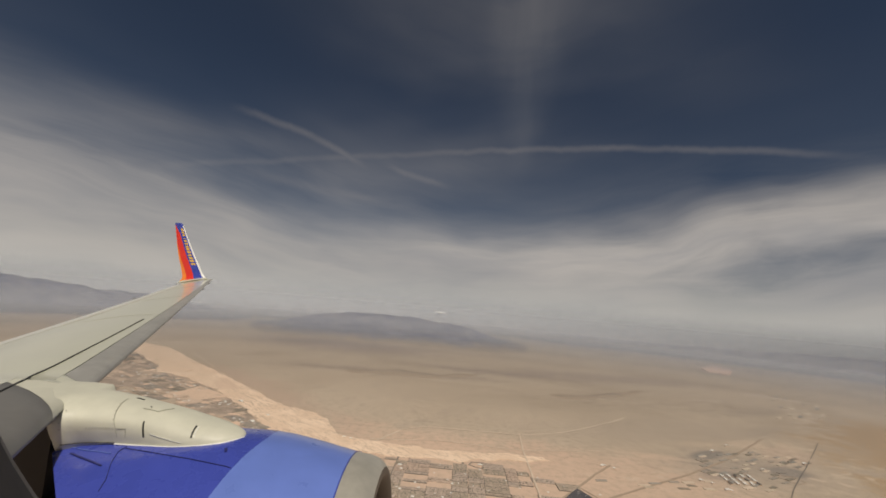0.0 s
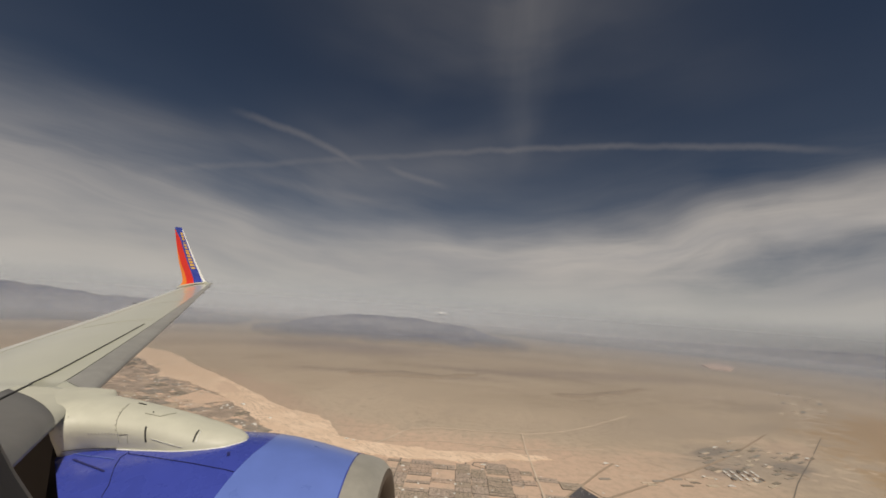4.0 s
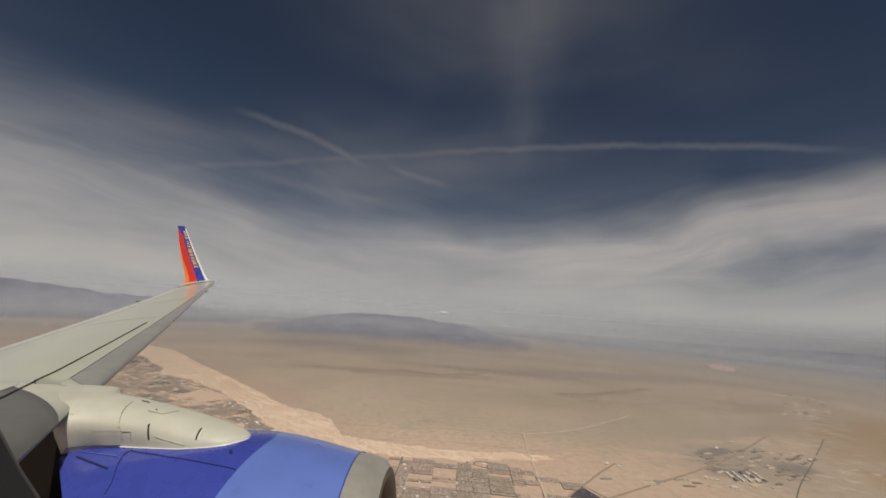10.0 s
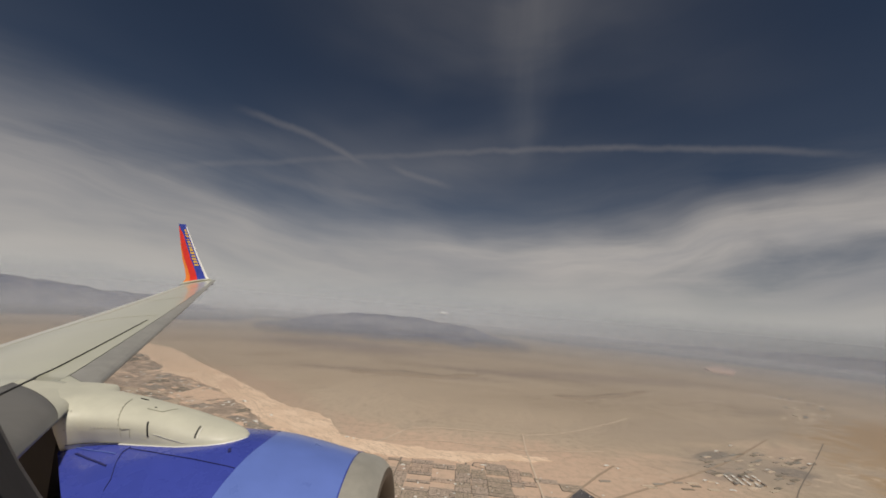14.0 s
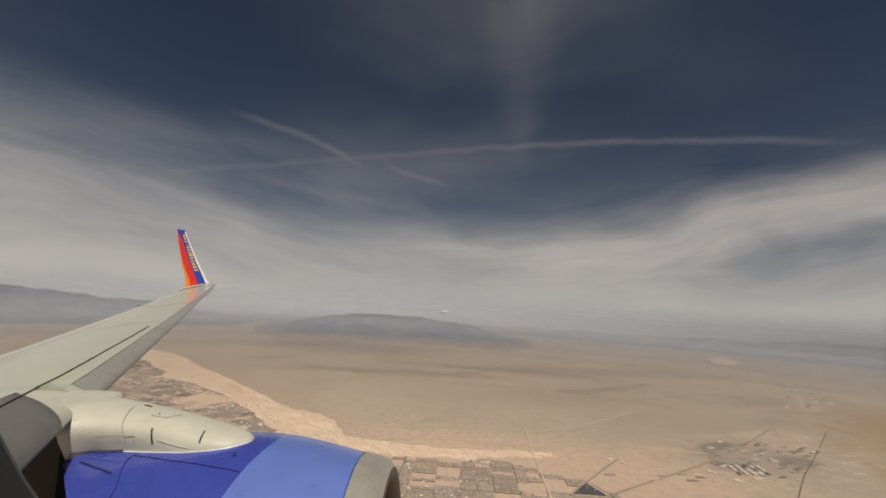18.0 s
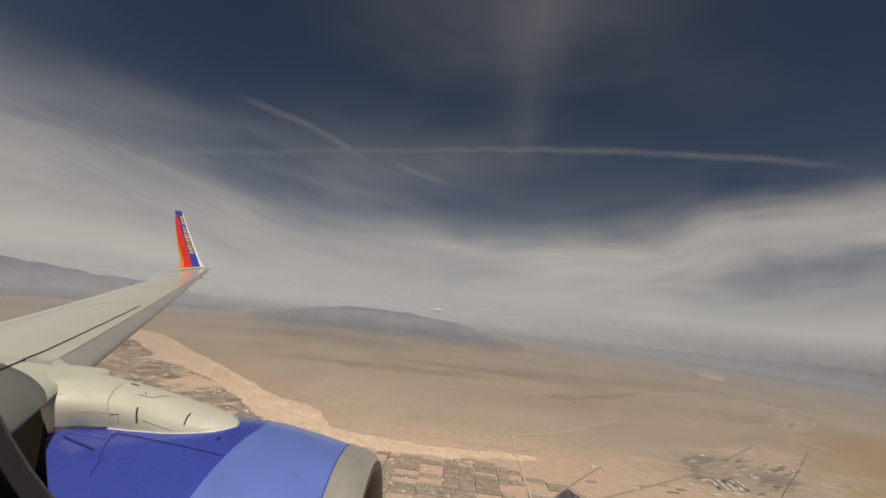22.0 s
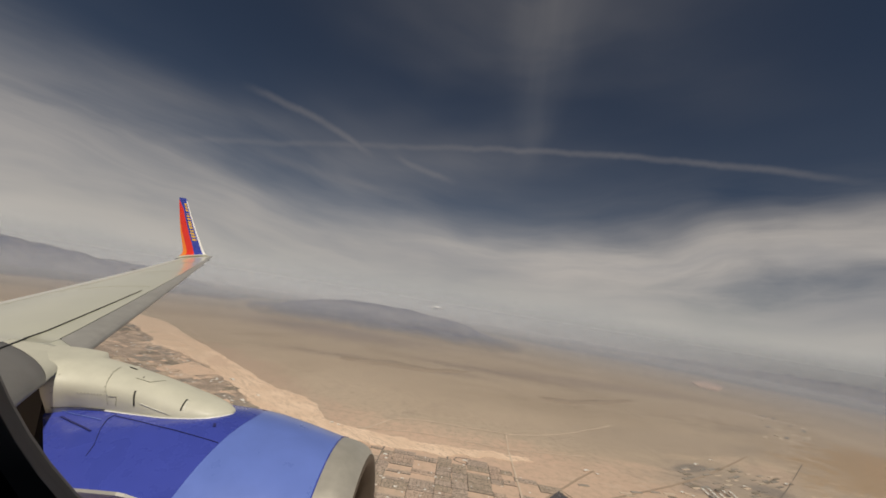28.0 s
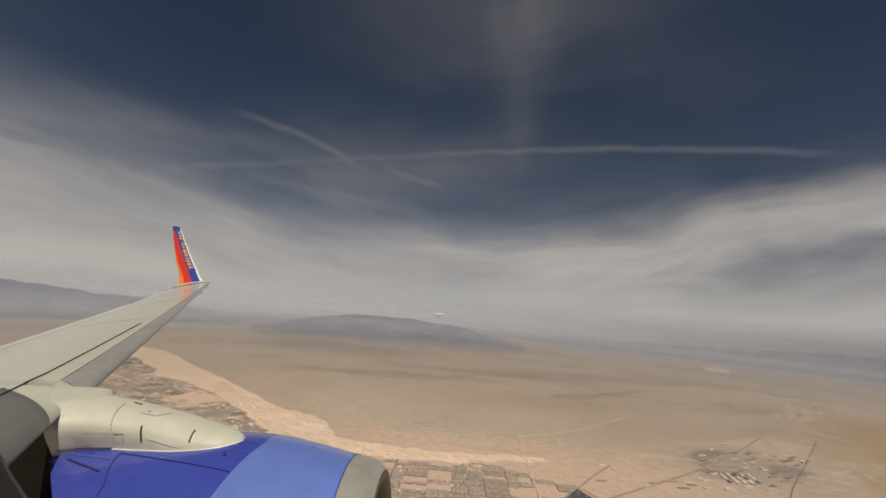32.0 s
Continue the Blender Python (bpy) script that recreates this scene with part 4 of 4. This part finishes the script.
def edge_panel(y0, y1):
    """A movable panel of the trailing edge, a few millimetres proud of the skin."""
    rings = []
    for y in frange(y0, y1, 10):
        ups = [top(y, s, 0.006) for s in (0.80, 0.84, 0.88, 0.92, 0.96, 1.0)]
        rings.append(ups + [p - Vector((0, 0, 0.014)) for p in ups[::-1]])
    return loft(rings)


for y0, y1, nm in ((3.6, 7.3, "flap"), (7.33, 11.0, "flap"), (11.03, 15.2, "aileron")):
    part(nm, edge_panel(y0, y1), FLAP, wing, "paler panel along the trailing edge")
for y0 in (7.0, 9.9, 12.7):
    part("skin_joint", ribbon([top(y0, s, 0.002) for s in frange(0.12, 0.6, 14)], 0.012, (0, 0, 1), 0.002), LINE, wing)
part("aileron_gap", ribbon([top(y, 0.72, 0.002) for y in frange(7, 15.2, 30)], 0.02, (0, 0, 1), 0.002), LINE, wing)
for y0, s in ((13.9, 0.03), (12.2, 0.03)):
    bm = bmesh.new()
    bmesh.ops.create_cone(bm, cap_ends=True, segments=8, radius1=0.03, radius2=0.012, depth=0.14, matrix=Matrix.Translation(foil(y0, 0.02, -0.3)) @ Matrix.Rotation(radians(90), 4, "Y"))
    part("vane", bm, SEAL, wing)
for y0 in (11.6, 15.2):
    p0 = top(y0, 1.0)
    part("static_wick", ribbon([p0, p0 + Vector((-0.14, 0.01, 0.02))], 0.02, (0, 0, 1), 0.01), SEAL, wing)
for y0 in (7.2, 11.0):
    rings = []
    for i in range(9):
        t = i / 8
        r = 0.13 * math.sin(math.pi * min(1, t * 0.9 + 0.1)) + 0.01
        q = foil(y0, 0.6 + 0.45 * t, -2.6)
        rings.append([q + Vector((0, r * math.cos(w * math.pi / 4), r * 1.3 * math.sin(w * math.pi / 4))) for w in range(8)])
    part("flap_fairing", loft(rings), WING_TOP, wing)

# winglet, blended into the tip
x15, z15 = le(15.5)
TIP_SPEC = [(15.5, 0.0, -9.45, 1.26), (15.62, 0.02, -9.58, 1.14), (15.73, 0.08, -9.74, 0.95), (15.80, 0.22, -9.88, 0.82), (15.85, 0.5, -10.06, 0.76),
            (15.90, 0.9, -10.32, 0.69), (15.95, 1.4, -10.61, 0.57), (16.0, 1.90, -10.89, 0.43), (16.04, 2.23, -11.08, 0.335), (16.05, 2.32, -11.125, 0.30)]


def edge_red(h):
    return interp(h, [(0, 0.44), (0.25, 0.47), (0.5, 0.50), (0.8, 0.58), (0.95, 0.92)])


def winglet():
    """Upright blade; its inboard face carries slanted bands of colour."""
    root = part("winglet", loft_winglet(-1), WING_TOP, plane, "upswept winglet with red, orange and blue bands and a white edge")
    bands = [("white_edge", WHITE, lambda h: 0.0, lambda h: 0.095),
             ("blue_panel", BLUE, lambda h: 0.095, lambda h: edge_red(h)),
             ("red_band", RED, lambda h: edge_red(h), lambda h: 0.76 + 0.33 * h),
             ("orange_band", ORANGE, lambda h: 0.76 + 0.33 * h, lambda h: 1.0)]
    for nm, mt, lo, hi in bands:
        bm = bmesh.new()
        rows = []
        hs = frange(0.012, 1.0, 28)
        for h in hs:
            a, b = min(1, lo(h)), min(1, hi(h))
            rows.append([bm.verts.new(blade(h, a + (b - a) * j / 5, 0.006)) for j in range(6)] + [bm.verts.new(blade(h, a + (b - a) * j / 5, 0.001)) for j in range(5, -1, -1)])
        for p, q in zip(rows, rows[1:]):
            for j in range(12):
                bm.faces.new((p[j], p[(j + 1) % 12], q[(j + 1) % 12], q[j]))
        part(nm, bm, mt, root)
    bm = bmesh.new()
    rows = [[bm.verts.new(blade(h, s, 0.009)) for s in frange(0.0, 1.0, 8)] for h in frange(0.955, 1.0, 3)]
    for p, q in zip(rows, rows[1:]):
        for j in range(8):
            bm.faces.new((p[j], p[j + 1], q[j + 1], q[j]))
    part("blue_cap", bm, BLUE, root)
    # the airline's lettering stands as plain gold bars
    for i, wide in enumerate((0.030, 0.036, 0.034, 0.028, 0.036, 0.044, 0.028, 0.030, 0.030, 0.012, 0.034, 0.036, 0.042)):
        h0 = 0.255 + i * 0.0505
        bm = bmesh.new()
        a = [blade(h0 + dh, s + 0.06 * dh, 0.010) for dh, s in ((0, 0.15), (0, 0.37), (wide, 0.40), (wide, 0.18))]
        vs = [bm.verts.new(p) for p in a] + [bm.verts.new(p + Vector((0, 0.004, 0))) for p in a]
        bm.faces.new(vs[:4])
        for j in range(4):
            bm.faces.new((vs[j], vs[(j + 1) % 4], vs[4 + (j + 1) % 4], vs[4 + j]))
        part("gold_bar", bm, GOLD, root, smooth=False)


def tip_at(h):
    """Section of the winglet at share h of its height: y, z, x of the front, chord."""
    zs = [t[1] / 2.32 for t in TIP_SPEC]
    return [interp(h, [(z, t[k]) for z, t in zip(zs, TIP_SPEC)]) for k in (0, 1, 2, 3)]


def blade(h, s, off):
    """Point on the inboard face: h up, s from front to rear, off towards the cabin."""
    y, z, x, c = tip_at(h)
    bulge = 0.05 * c * 4 * s * (1 - s) * (1 - 0.4 * s)
    zz = z15 + 0.096 * thick(15.5) * 1.28 + z - s * c * math.sin(pitch_of(15.5)) * max(0, 1 - 1.6 * h) + 0.03 * s * h
    return Vector((x - s * c, y - bulge - off, zz + 0.6 * bulge * max(0, 1 - h / 0.04)))


def loft_winglet(side):
    rings = []
    for h in frange(0, 1, 30):
        up = [blade(h, s, 0.0) for s in frange(0, 1, 10)]
        y, z, x, c = tip_at(h)
        back = [blade(h, s, 0.0) + Vector((0, 0.10 * c * 4 * s * (1 - s) * (1 - 0.4 * s) + 0.004, -0.05 * c * 4 * s * (1 - s) if h < 0.1 else 0)) for s in frange(1, 0, 10)]
        rings.append(up + back)
    return loft(rings)


winglet()

# engine: axis along x
EY, EZ = 3.13, -2.13
NAC = [(-0.56, 0.745), (-0.50, 0.765), (-0.468, 0.785), (-0.443, 0.811), (-0.447, 0.842), (-0.458, 0.871), (-0.48, 0.899), (-0.51, 0.924), (-0.55, 0.945), (-0.597, 0.958), (-0.67, 0.968),
       (-0.85, 1.01), (-1.05, 1.056), (-1.25, 1.095), (-1.43, 1.117), (-1.7, 1.127), (-2.0, 1.127), (-2.3, 1.12), (-2.5, 1.11), (-2.76, 1.09)]


def ring_at(x, r, n=72, droop=0.0):
    return [(x, EY + r * math.cos(2 * math.pi * i / n), EZ + r * math.sin(2 * math.pi * i / n)) for i in range(n)]


def nac_r(x):
    return interp(-x, [(-a, r) for a, r in NAC[3:]])


def seam_x(deg):
    """Joint between the inlet and the fan cowl, which leans aft down the sides."""
    return -1.332 - 0.0026 * min(45, max(0, abs((deg - 90 + 180) % 360 - 180) - 2))


def inlet_ring(t, inner, n=72):
    out = []
    for i in range(n):
        deg = 360 * i / n
        x = -0.690 + (seam_x(deg) + 0.6908) * t
        r = nac_r(x) - inner
        out.append((x, EY + r * math.cos(radians(deg)), EZ + r * math.sin(radians(deg))))
    return out


def inlet_cowl():
    """Barrel of the inlet between the lip and the fan cowl."""
    rings = [inlet_ring(i / 12, 0.0) for i in range(13)] + [inlet_ring(i / 12, 0.03) for i in (12, 6, 0)]
    return loft(rings + rings[:1], cap=False)


def cowl(n=72):
    """Fan cowl whose rear edge rakes forward down the sides."""
    rings = []
    for k in range(17):
        rings.append(cowl_ring(k / 16, 0.0, n))
    rings += [cowl_ring(t, 0.03, n) for t in (1.0, 0.5, 0.0)]
    rings.append(rings[0])
    return loft(rings, cap=False)


def cowl_ring(t, inner, n):
    out = []
    for i in range(n):
        deg = 360 * i / n
        off = abs((deg - 90 + 180) % 360 - 180)
        end = -2.74 + 0.0205 * min(45, max(0, off - 12))
        x = seam_x(deg) + (end - seam_x(deg)) * t
        r = nac_r(x) - inner
        out.append((x, EY + r * math.cos(radians(deg)), EZ + r * math.sin(radians(deg))))
    return out


engine = part("engine_nacelle", inlet_cowl(), PALE_BLUE, plane, "engine nacelle in two blues with a bare metal lip")
lip = loft([ring_at(x, r) for x, r in NAC[5:11]] + [ring_at(-0.689, nac_r(-0.689)), ring_at(-0.689, 0.94), ring_at(-0.60, 0.90), ring_at(-0.50, 0.88), ring_at(-0.458, 0.871)], cap=False)
part("inlet_lip", lip, LIP, engine, "rounded bare-metal inlet lip")
# liner; its dark tone also covers the lip's inner rim as painted shade
part("inlet_liner", loft([ring_at(-0.459, 0.869), ring_at(-0.453, 0.842), ring_at(-0.456, 0.815), ring_at(-0.49, 0.78), ring_at(-0.56, 0.755), ring_at(-0.69, 0.736), ring_at(-1.3, 0.76), ring_at(-1.3, 0.79), ring_at(-0.6, 0.84), ring_at(-0.459, 0.869)], cap=False), INNER_SHADE, engine)
part("fan_cowl", cowl(), BLUE, engine, "dark blue fan cowl")
part("fan_disc", loft([ring_at(-1.28, 0.775, 36), ring_at(-1.34, 0.3, 36), ring_at(-1.05, 0.06, 36), ring_at(-1.03, 0.01, 36)]), SHADE_BLACK, engine)
part("core_nozzle", loft([ring_at(-2.5, 0.80), ring_at(-3.2, 0.70), ring_at(-4.0, 0.50), ring_at(-4.4, 0.42)]), SHADE_BLACK, engine, "dark exhaust core behind the cowl")


def on_nac(x, deg, off=0.004):
    r = nac_r(x) + off
    return Vector((x, EY + r * math.cos(radians(deg)), EZ + r * math.sin(radians(deg))))


def nac_line(name, pts, width, material=LINE_BLUE, label=""):
    fine = []
    for (x, a), (x2, a2) in zip(pts, pts[1:]):
        fine += [(x + (x2 - x) * j / 10, a + (a2 - a) * j / 10) for j in range(10)]
    fine.append(pts[-1])
    mid = fine[len(fine) // 2]
    nr = Vector((0, math.cos(radians(mid[1])), math.sin(radians(mid[1]))))
    part(name, ribbon([on_nac(x, a) for x, a in fine], width, nr, 0.002), material, engine, label)


nac_line("cowl_seam_or_glint", [(-2.2, 103), (-1.9, 106), (-1.385, 110.4)], 0.003)
nac_line("cowl_seam_or_glint", [(-2.21, 102), (-2.22, 105), (-2.18, 110), (-2.10, 117), (-2.08, 121)], 0.003)
nac_line("cowl_scoop", [(-2.54, 105.5), (-2.42, 108), (-2.22, 111.7)], 0.011)
# pale strip over the scoop: a highlight laid on as paint
nac_line("cowl_seam_or_glint", [(-2.62, 101.5), (-2.50, 103.5), (-2.25, 106)], 0.004, PALE_BLUE)
nac_line("cowl_latch", [(-1.52, 101), (-1.50, 103)], 0.02)
nac_line("lip_joint", [(-0.693, 62), (-0.693, 84), (-0.693, 106), (-0.693, 128), (-0.693, 150)], 0.007, BLUE, "dark blue joint behind the inlet lip")
# vortex fin low on the cowl
bm = loft([[on_nac(x, 132.4, -0.02), on_nac(x, 133.6, -0.02), on_nac(x, 133.3, hgt), on_nac(x, 132.5, hgt)] for x, hgt in ((-1.46, 0.005), (-1.62, 0.11), (-1.66, 0.12), (-1.85, 0.11), (-2.2, 0.09), (-2.24, 0.01))])
part("vortex_fin", bm, BARE, engine, "pale metal fin on the cowl", smooth=False)

# pylon fairing
PYL = [(-1.495, 0.012, -1.02), (-1.51, 0.06, -0.995), (-1.54, 0.10, -0.98), (-1.60, 0.15, -0.958), (-1.70, 0.19, -0.928), (-1.82, 0.21, -0.895), (-1.98, 0.228, -0.85), (-2.15, 0.24, -0.81),
       (-2.4, 0.275, -0.76), (-2.5, 0.305, -0.745), (-2.58, 0.335, -0.73), (-2.66, 0.395, -0.717), (-2.70, 0.405, -0.713), (-2.76, 0.40, -0.707), (-2.9, 0.44, -0.69), (-3.2, 0.52, -0.68), (-3.6, 0.54, -0.76)]


def foot(x, zt):
    return min(zt - 0.02, -1.045 - 0.04 * max(0, -x - 2.3) if x > -2.69 else -1.06 + 5.5 * min(0.06, -x - 2.69))


def tuck(x, s):
    """How far the fairing draws in towards its foot; s = 0 at the foot, 1 on top."""
    return 1 - interp(-x, [(1.9, 0.0), (2.1, 0.12), (2.3, 0.25), (2.55, 0.38), (2.7, 0.36), (2.8, 0.30)]) * (1 - min(1, s * 1.6)) ** 1.3


def pyl_ring(x, w, zt, n=24):
    zb = foot(x, zt)
    k0 = tuck(x, 0)
    pts = []
    for i in range(n + 1):
        a = math.pi * i / n
        c, s = math.cos(a), math.sin(a)
        side = w if c > 0 else min(w, 0.29)
        pts.append((x, EY - side * tuck(x, s) * math.copysign(abs(c) ** 0.8, c), zb + (zt - zb) * s ** 0.75))
    return pts + [(x, EY + min(w, 0.29) * 0.9 * k0, zb - (0.25 if x > -2.45 else 0.02)), (x, EY - w * 0.9 * k0, zb - (0.25 if x > -2.45 else 0.02))]


def pyl_at(x):
    t = [(-a, (w, z)) for a, w, z in PYL]
    return interp(-x, [(a, v[0]) for a, v in t]), interp(-x, [(a, v[1]) for a, v in t])


def smooth_rows(rows, n):
    out = []
    for a, b in zip(rows, rows[1:]):
        out += [tuple(a[k] + (b[k] - a[k]) * j / n for k in range(3)) for j in range(n)]
    return out + [rows[-1]]


pylon = part("pylon_fairing", loft([pyl_ring(*p) for p in smooth_rows(PYL, 4)]), CREAM, plane, "cream painted pylon fairing with a rounded nose")
# body below the wing, its shade given by the dark material
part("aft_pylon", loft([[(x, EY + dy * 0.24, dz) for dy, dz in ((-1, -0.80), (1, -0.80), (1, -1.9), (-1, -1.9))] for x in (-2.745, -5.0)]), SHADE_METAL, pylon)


def pyl_pt(x, a, off=0.004):
    """Surface of the fairing: a = 0 at the cabin side's foot, 90 on top."""
    w, zt = pyl_at(x)
    zb = foot(x, zt)
    c, s = math.cos(radians(a)), math.sin(radians(a))
    p = Vector((x, EY - w * tuck(x, s) * abs(c) ** 0.8 * (1 if c >= 0 else -1), zb + (zt - zb) * s ** 0.75))
    return p + Vector((0, -off * c, off * s))


def pyl_line(name, pts, width, material=LINE, label=""):
    fine = []
    for (x, a), (x2, a2) in zip(pts, pts[1:]):
        fine += [(x + (x2 - x) * j / 8, a + (a2 - a) * j / 8) for j in range(8)]
    fine.append(pts[-1])
    mid = fine[len(fine) // 2]
    nr = Vector((0, -math.cos(radians(mid[1])), math.sin(radians(mid[1]))))
    part(name, ribbon([pyl_pt(x, a) for x, a in fine], width, nr, 0.002), material, pylon, label)


pyl_line("vent_slot", [(-2.11, 14), (-2.14, 42)], 0.0105, SEAL, "narrow black vent slot")
pyl_line("vent_slot", [(-1.79, 24), (-1.80, 60)], 0.0095, SEAL, "narrow black vent slot")
pyl_line("vent_rim", [(-1.772, 24), (-1.782, 60)], 0.004, WHITE, "thin white rim of the slot")
pyl_line("panel_seam", [(-2.30, 10), (-2.31, 24), (-2.35, 48), (-2.37, 64), (-2.40, 86)], 0.0016)
pyl_line("panel_seam", [(-2.30, 22), (-2.24, 24), (-2.24, 10)], 0.0022)
pyl_line("panel_seam", [(-2.22, 70), (-2.11, 70), (-2.06, 90)], 0.0024)
pyl_line("vent_slot", [(-2.37, 92), (-2.31, 92)], 0.010, SEAL)
pyl_line("fastener", [(-2.19, 78), (-2.18, 78)], 0.007, SEAL)
pyl_line("panel_seam", [(-2.71, 22), (-2.66, 30)], 0.0022)
pyl_line("crease", [(-2.07, 20), (-1.96, 15), (-1.85, 10)], 0.0016, WHITE, "thin pale line along a crease")
for i in range(13):
    pyl_line("fastener", [(-2.24 - 0.021 * i, 24 - 0.15 * i), (-2.245 - 0.021 * i, 24 - 0.15 * i)], 0.005)
for i in range(6):
    pyl_line("fastener", [(-2.325 - 0.012 * i, 30 + 8 * i), (-2.33 - 0.012 * i, 30 + 8 * i)], 0.005)
for i in range(4):
    pyl_line("fastener", [(-2.63, 20 + 9 * i), (-2.635, 20 + 9 * i)], 0.005)
part("root_seal", ribbon([pyl_pt(x, 3, 0.006) for x in frange(-2.32, -2.65, 10)], 0.004, (0, -1, 0.3), 0.002), SEAL, pylon)


def bead_pt(x):
    """Where the foot of the fairing meets the cowl, a touch proud of both."""
    p = pyl_pt(x, 2, 0.008)
    skin_z = EZ + math.sqrt(max(0, nac_r(x) ** 2 - (p.y - EY) ** 2))
    return Vector((p.x, p.y, max(p.z, skin_z + 0.002)))


part("white_bead", ribbon([bead_pt(x) for x in frange(-1.49, -2.32, 40)], 0.007, (0, -1, 0.5), 0.003), WHITE, pylon)

# fuselage with the cabin window the eye looks through
FY, FZ, FR = -1.75, -0.35, 1.90


def skin_ring(x, lo, hi, r, n=60):
    return [(x, FY + r * math.cos(radians(lo + (hi - lo) * i / n)), FZ + r * math.sin(radians(lo + (hi - lo) * i / n))) for i in range(n + 1)]


skin = loft([skin_ring(x, 26, 360 - 7, FR) for x in (-14, -9, -4, -1, 1, 4, 9)] , closed=False)
fuselage = part("fuselage", skin, BLUE, plane, "blue fuselage skin")
WX, WZ, WA, WB, WN = 0.008, 0.134, 0.1525, 0.217, 2.7


def oval(y, q, n=96):
    """Rounded window outline at depth y, the same as seen from the seat but for the factor q."""
    pts, near = [], y / 0.098
    for i in range(n):
        a = 2 * math.pi * i / n
        c, s = math.cos(a), math.sin(a)
        pts.append((near * (WX + WA * q * math.copysign(abs(c) ** (2 / WN), c)), y, near * (WZ + WB * q * math.copysign(abs(s) ** (2 / WN), s))))
    return pts


def rect(y, x0, x1, z0, z1, n=96):
    pts = []
    for i in range(n):
        a = 2 * math.pi * i / n
        c, s = math.cos(a), math.sin(a)
        m = max(abs(c), abs(s))
        u, v = c / m, s / m
        pts.append((WX + (u * (x1 - WX) if u > 0 else -u * (x0 - WX)), y, WZ + (v * (z1 - WZ) if v > 0 else -v * (z0 - WZ))))
    return pts


window = part("cabin_window", loft([oval(0.094, 1.03), oval(0.098, 1.0), oval(0.101, 0.998), oval(0.128, 0.995), oval(0.1645, 0.9815), oval(0.1832, 0.9743), oval(0.1832, 1.0), oval(0.128, 1.06), oval(0.094, 1.12), oval(0.094, 1.03)], cap=False), CABIN, plane, "dark rounded cabin window surround")
part("window_seal", loft([oval(0.1835, 0.9744), oval(0.187, 0.9722), oval(0.19, 0.971), oval(0.19, 1.0), oval(0.1835, 1.0), oval(0.1835, 0.9744)], cap=False), TRIMGREY, window, "grey rubber seal round the window")
part("side_panel", loft([oval(0.085, 1.05), rect(0.085, -3, 3, -0.6, 0.5), rect(0.14, -3, 3, -0.6, 0.5), oval(0.14, 1.04), oval(0.13, 1.06), oval(0.0925, 1.14), oval(0.085, 1.05)], cap=False), CABIN, window, "dark cabin side panel", smooth=False)
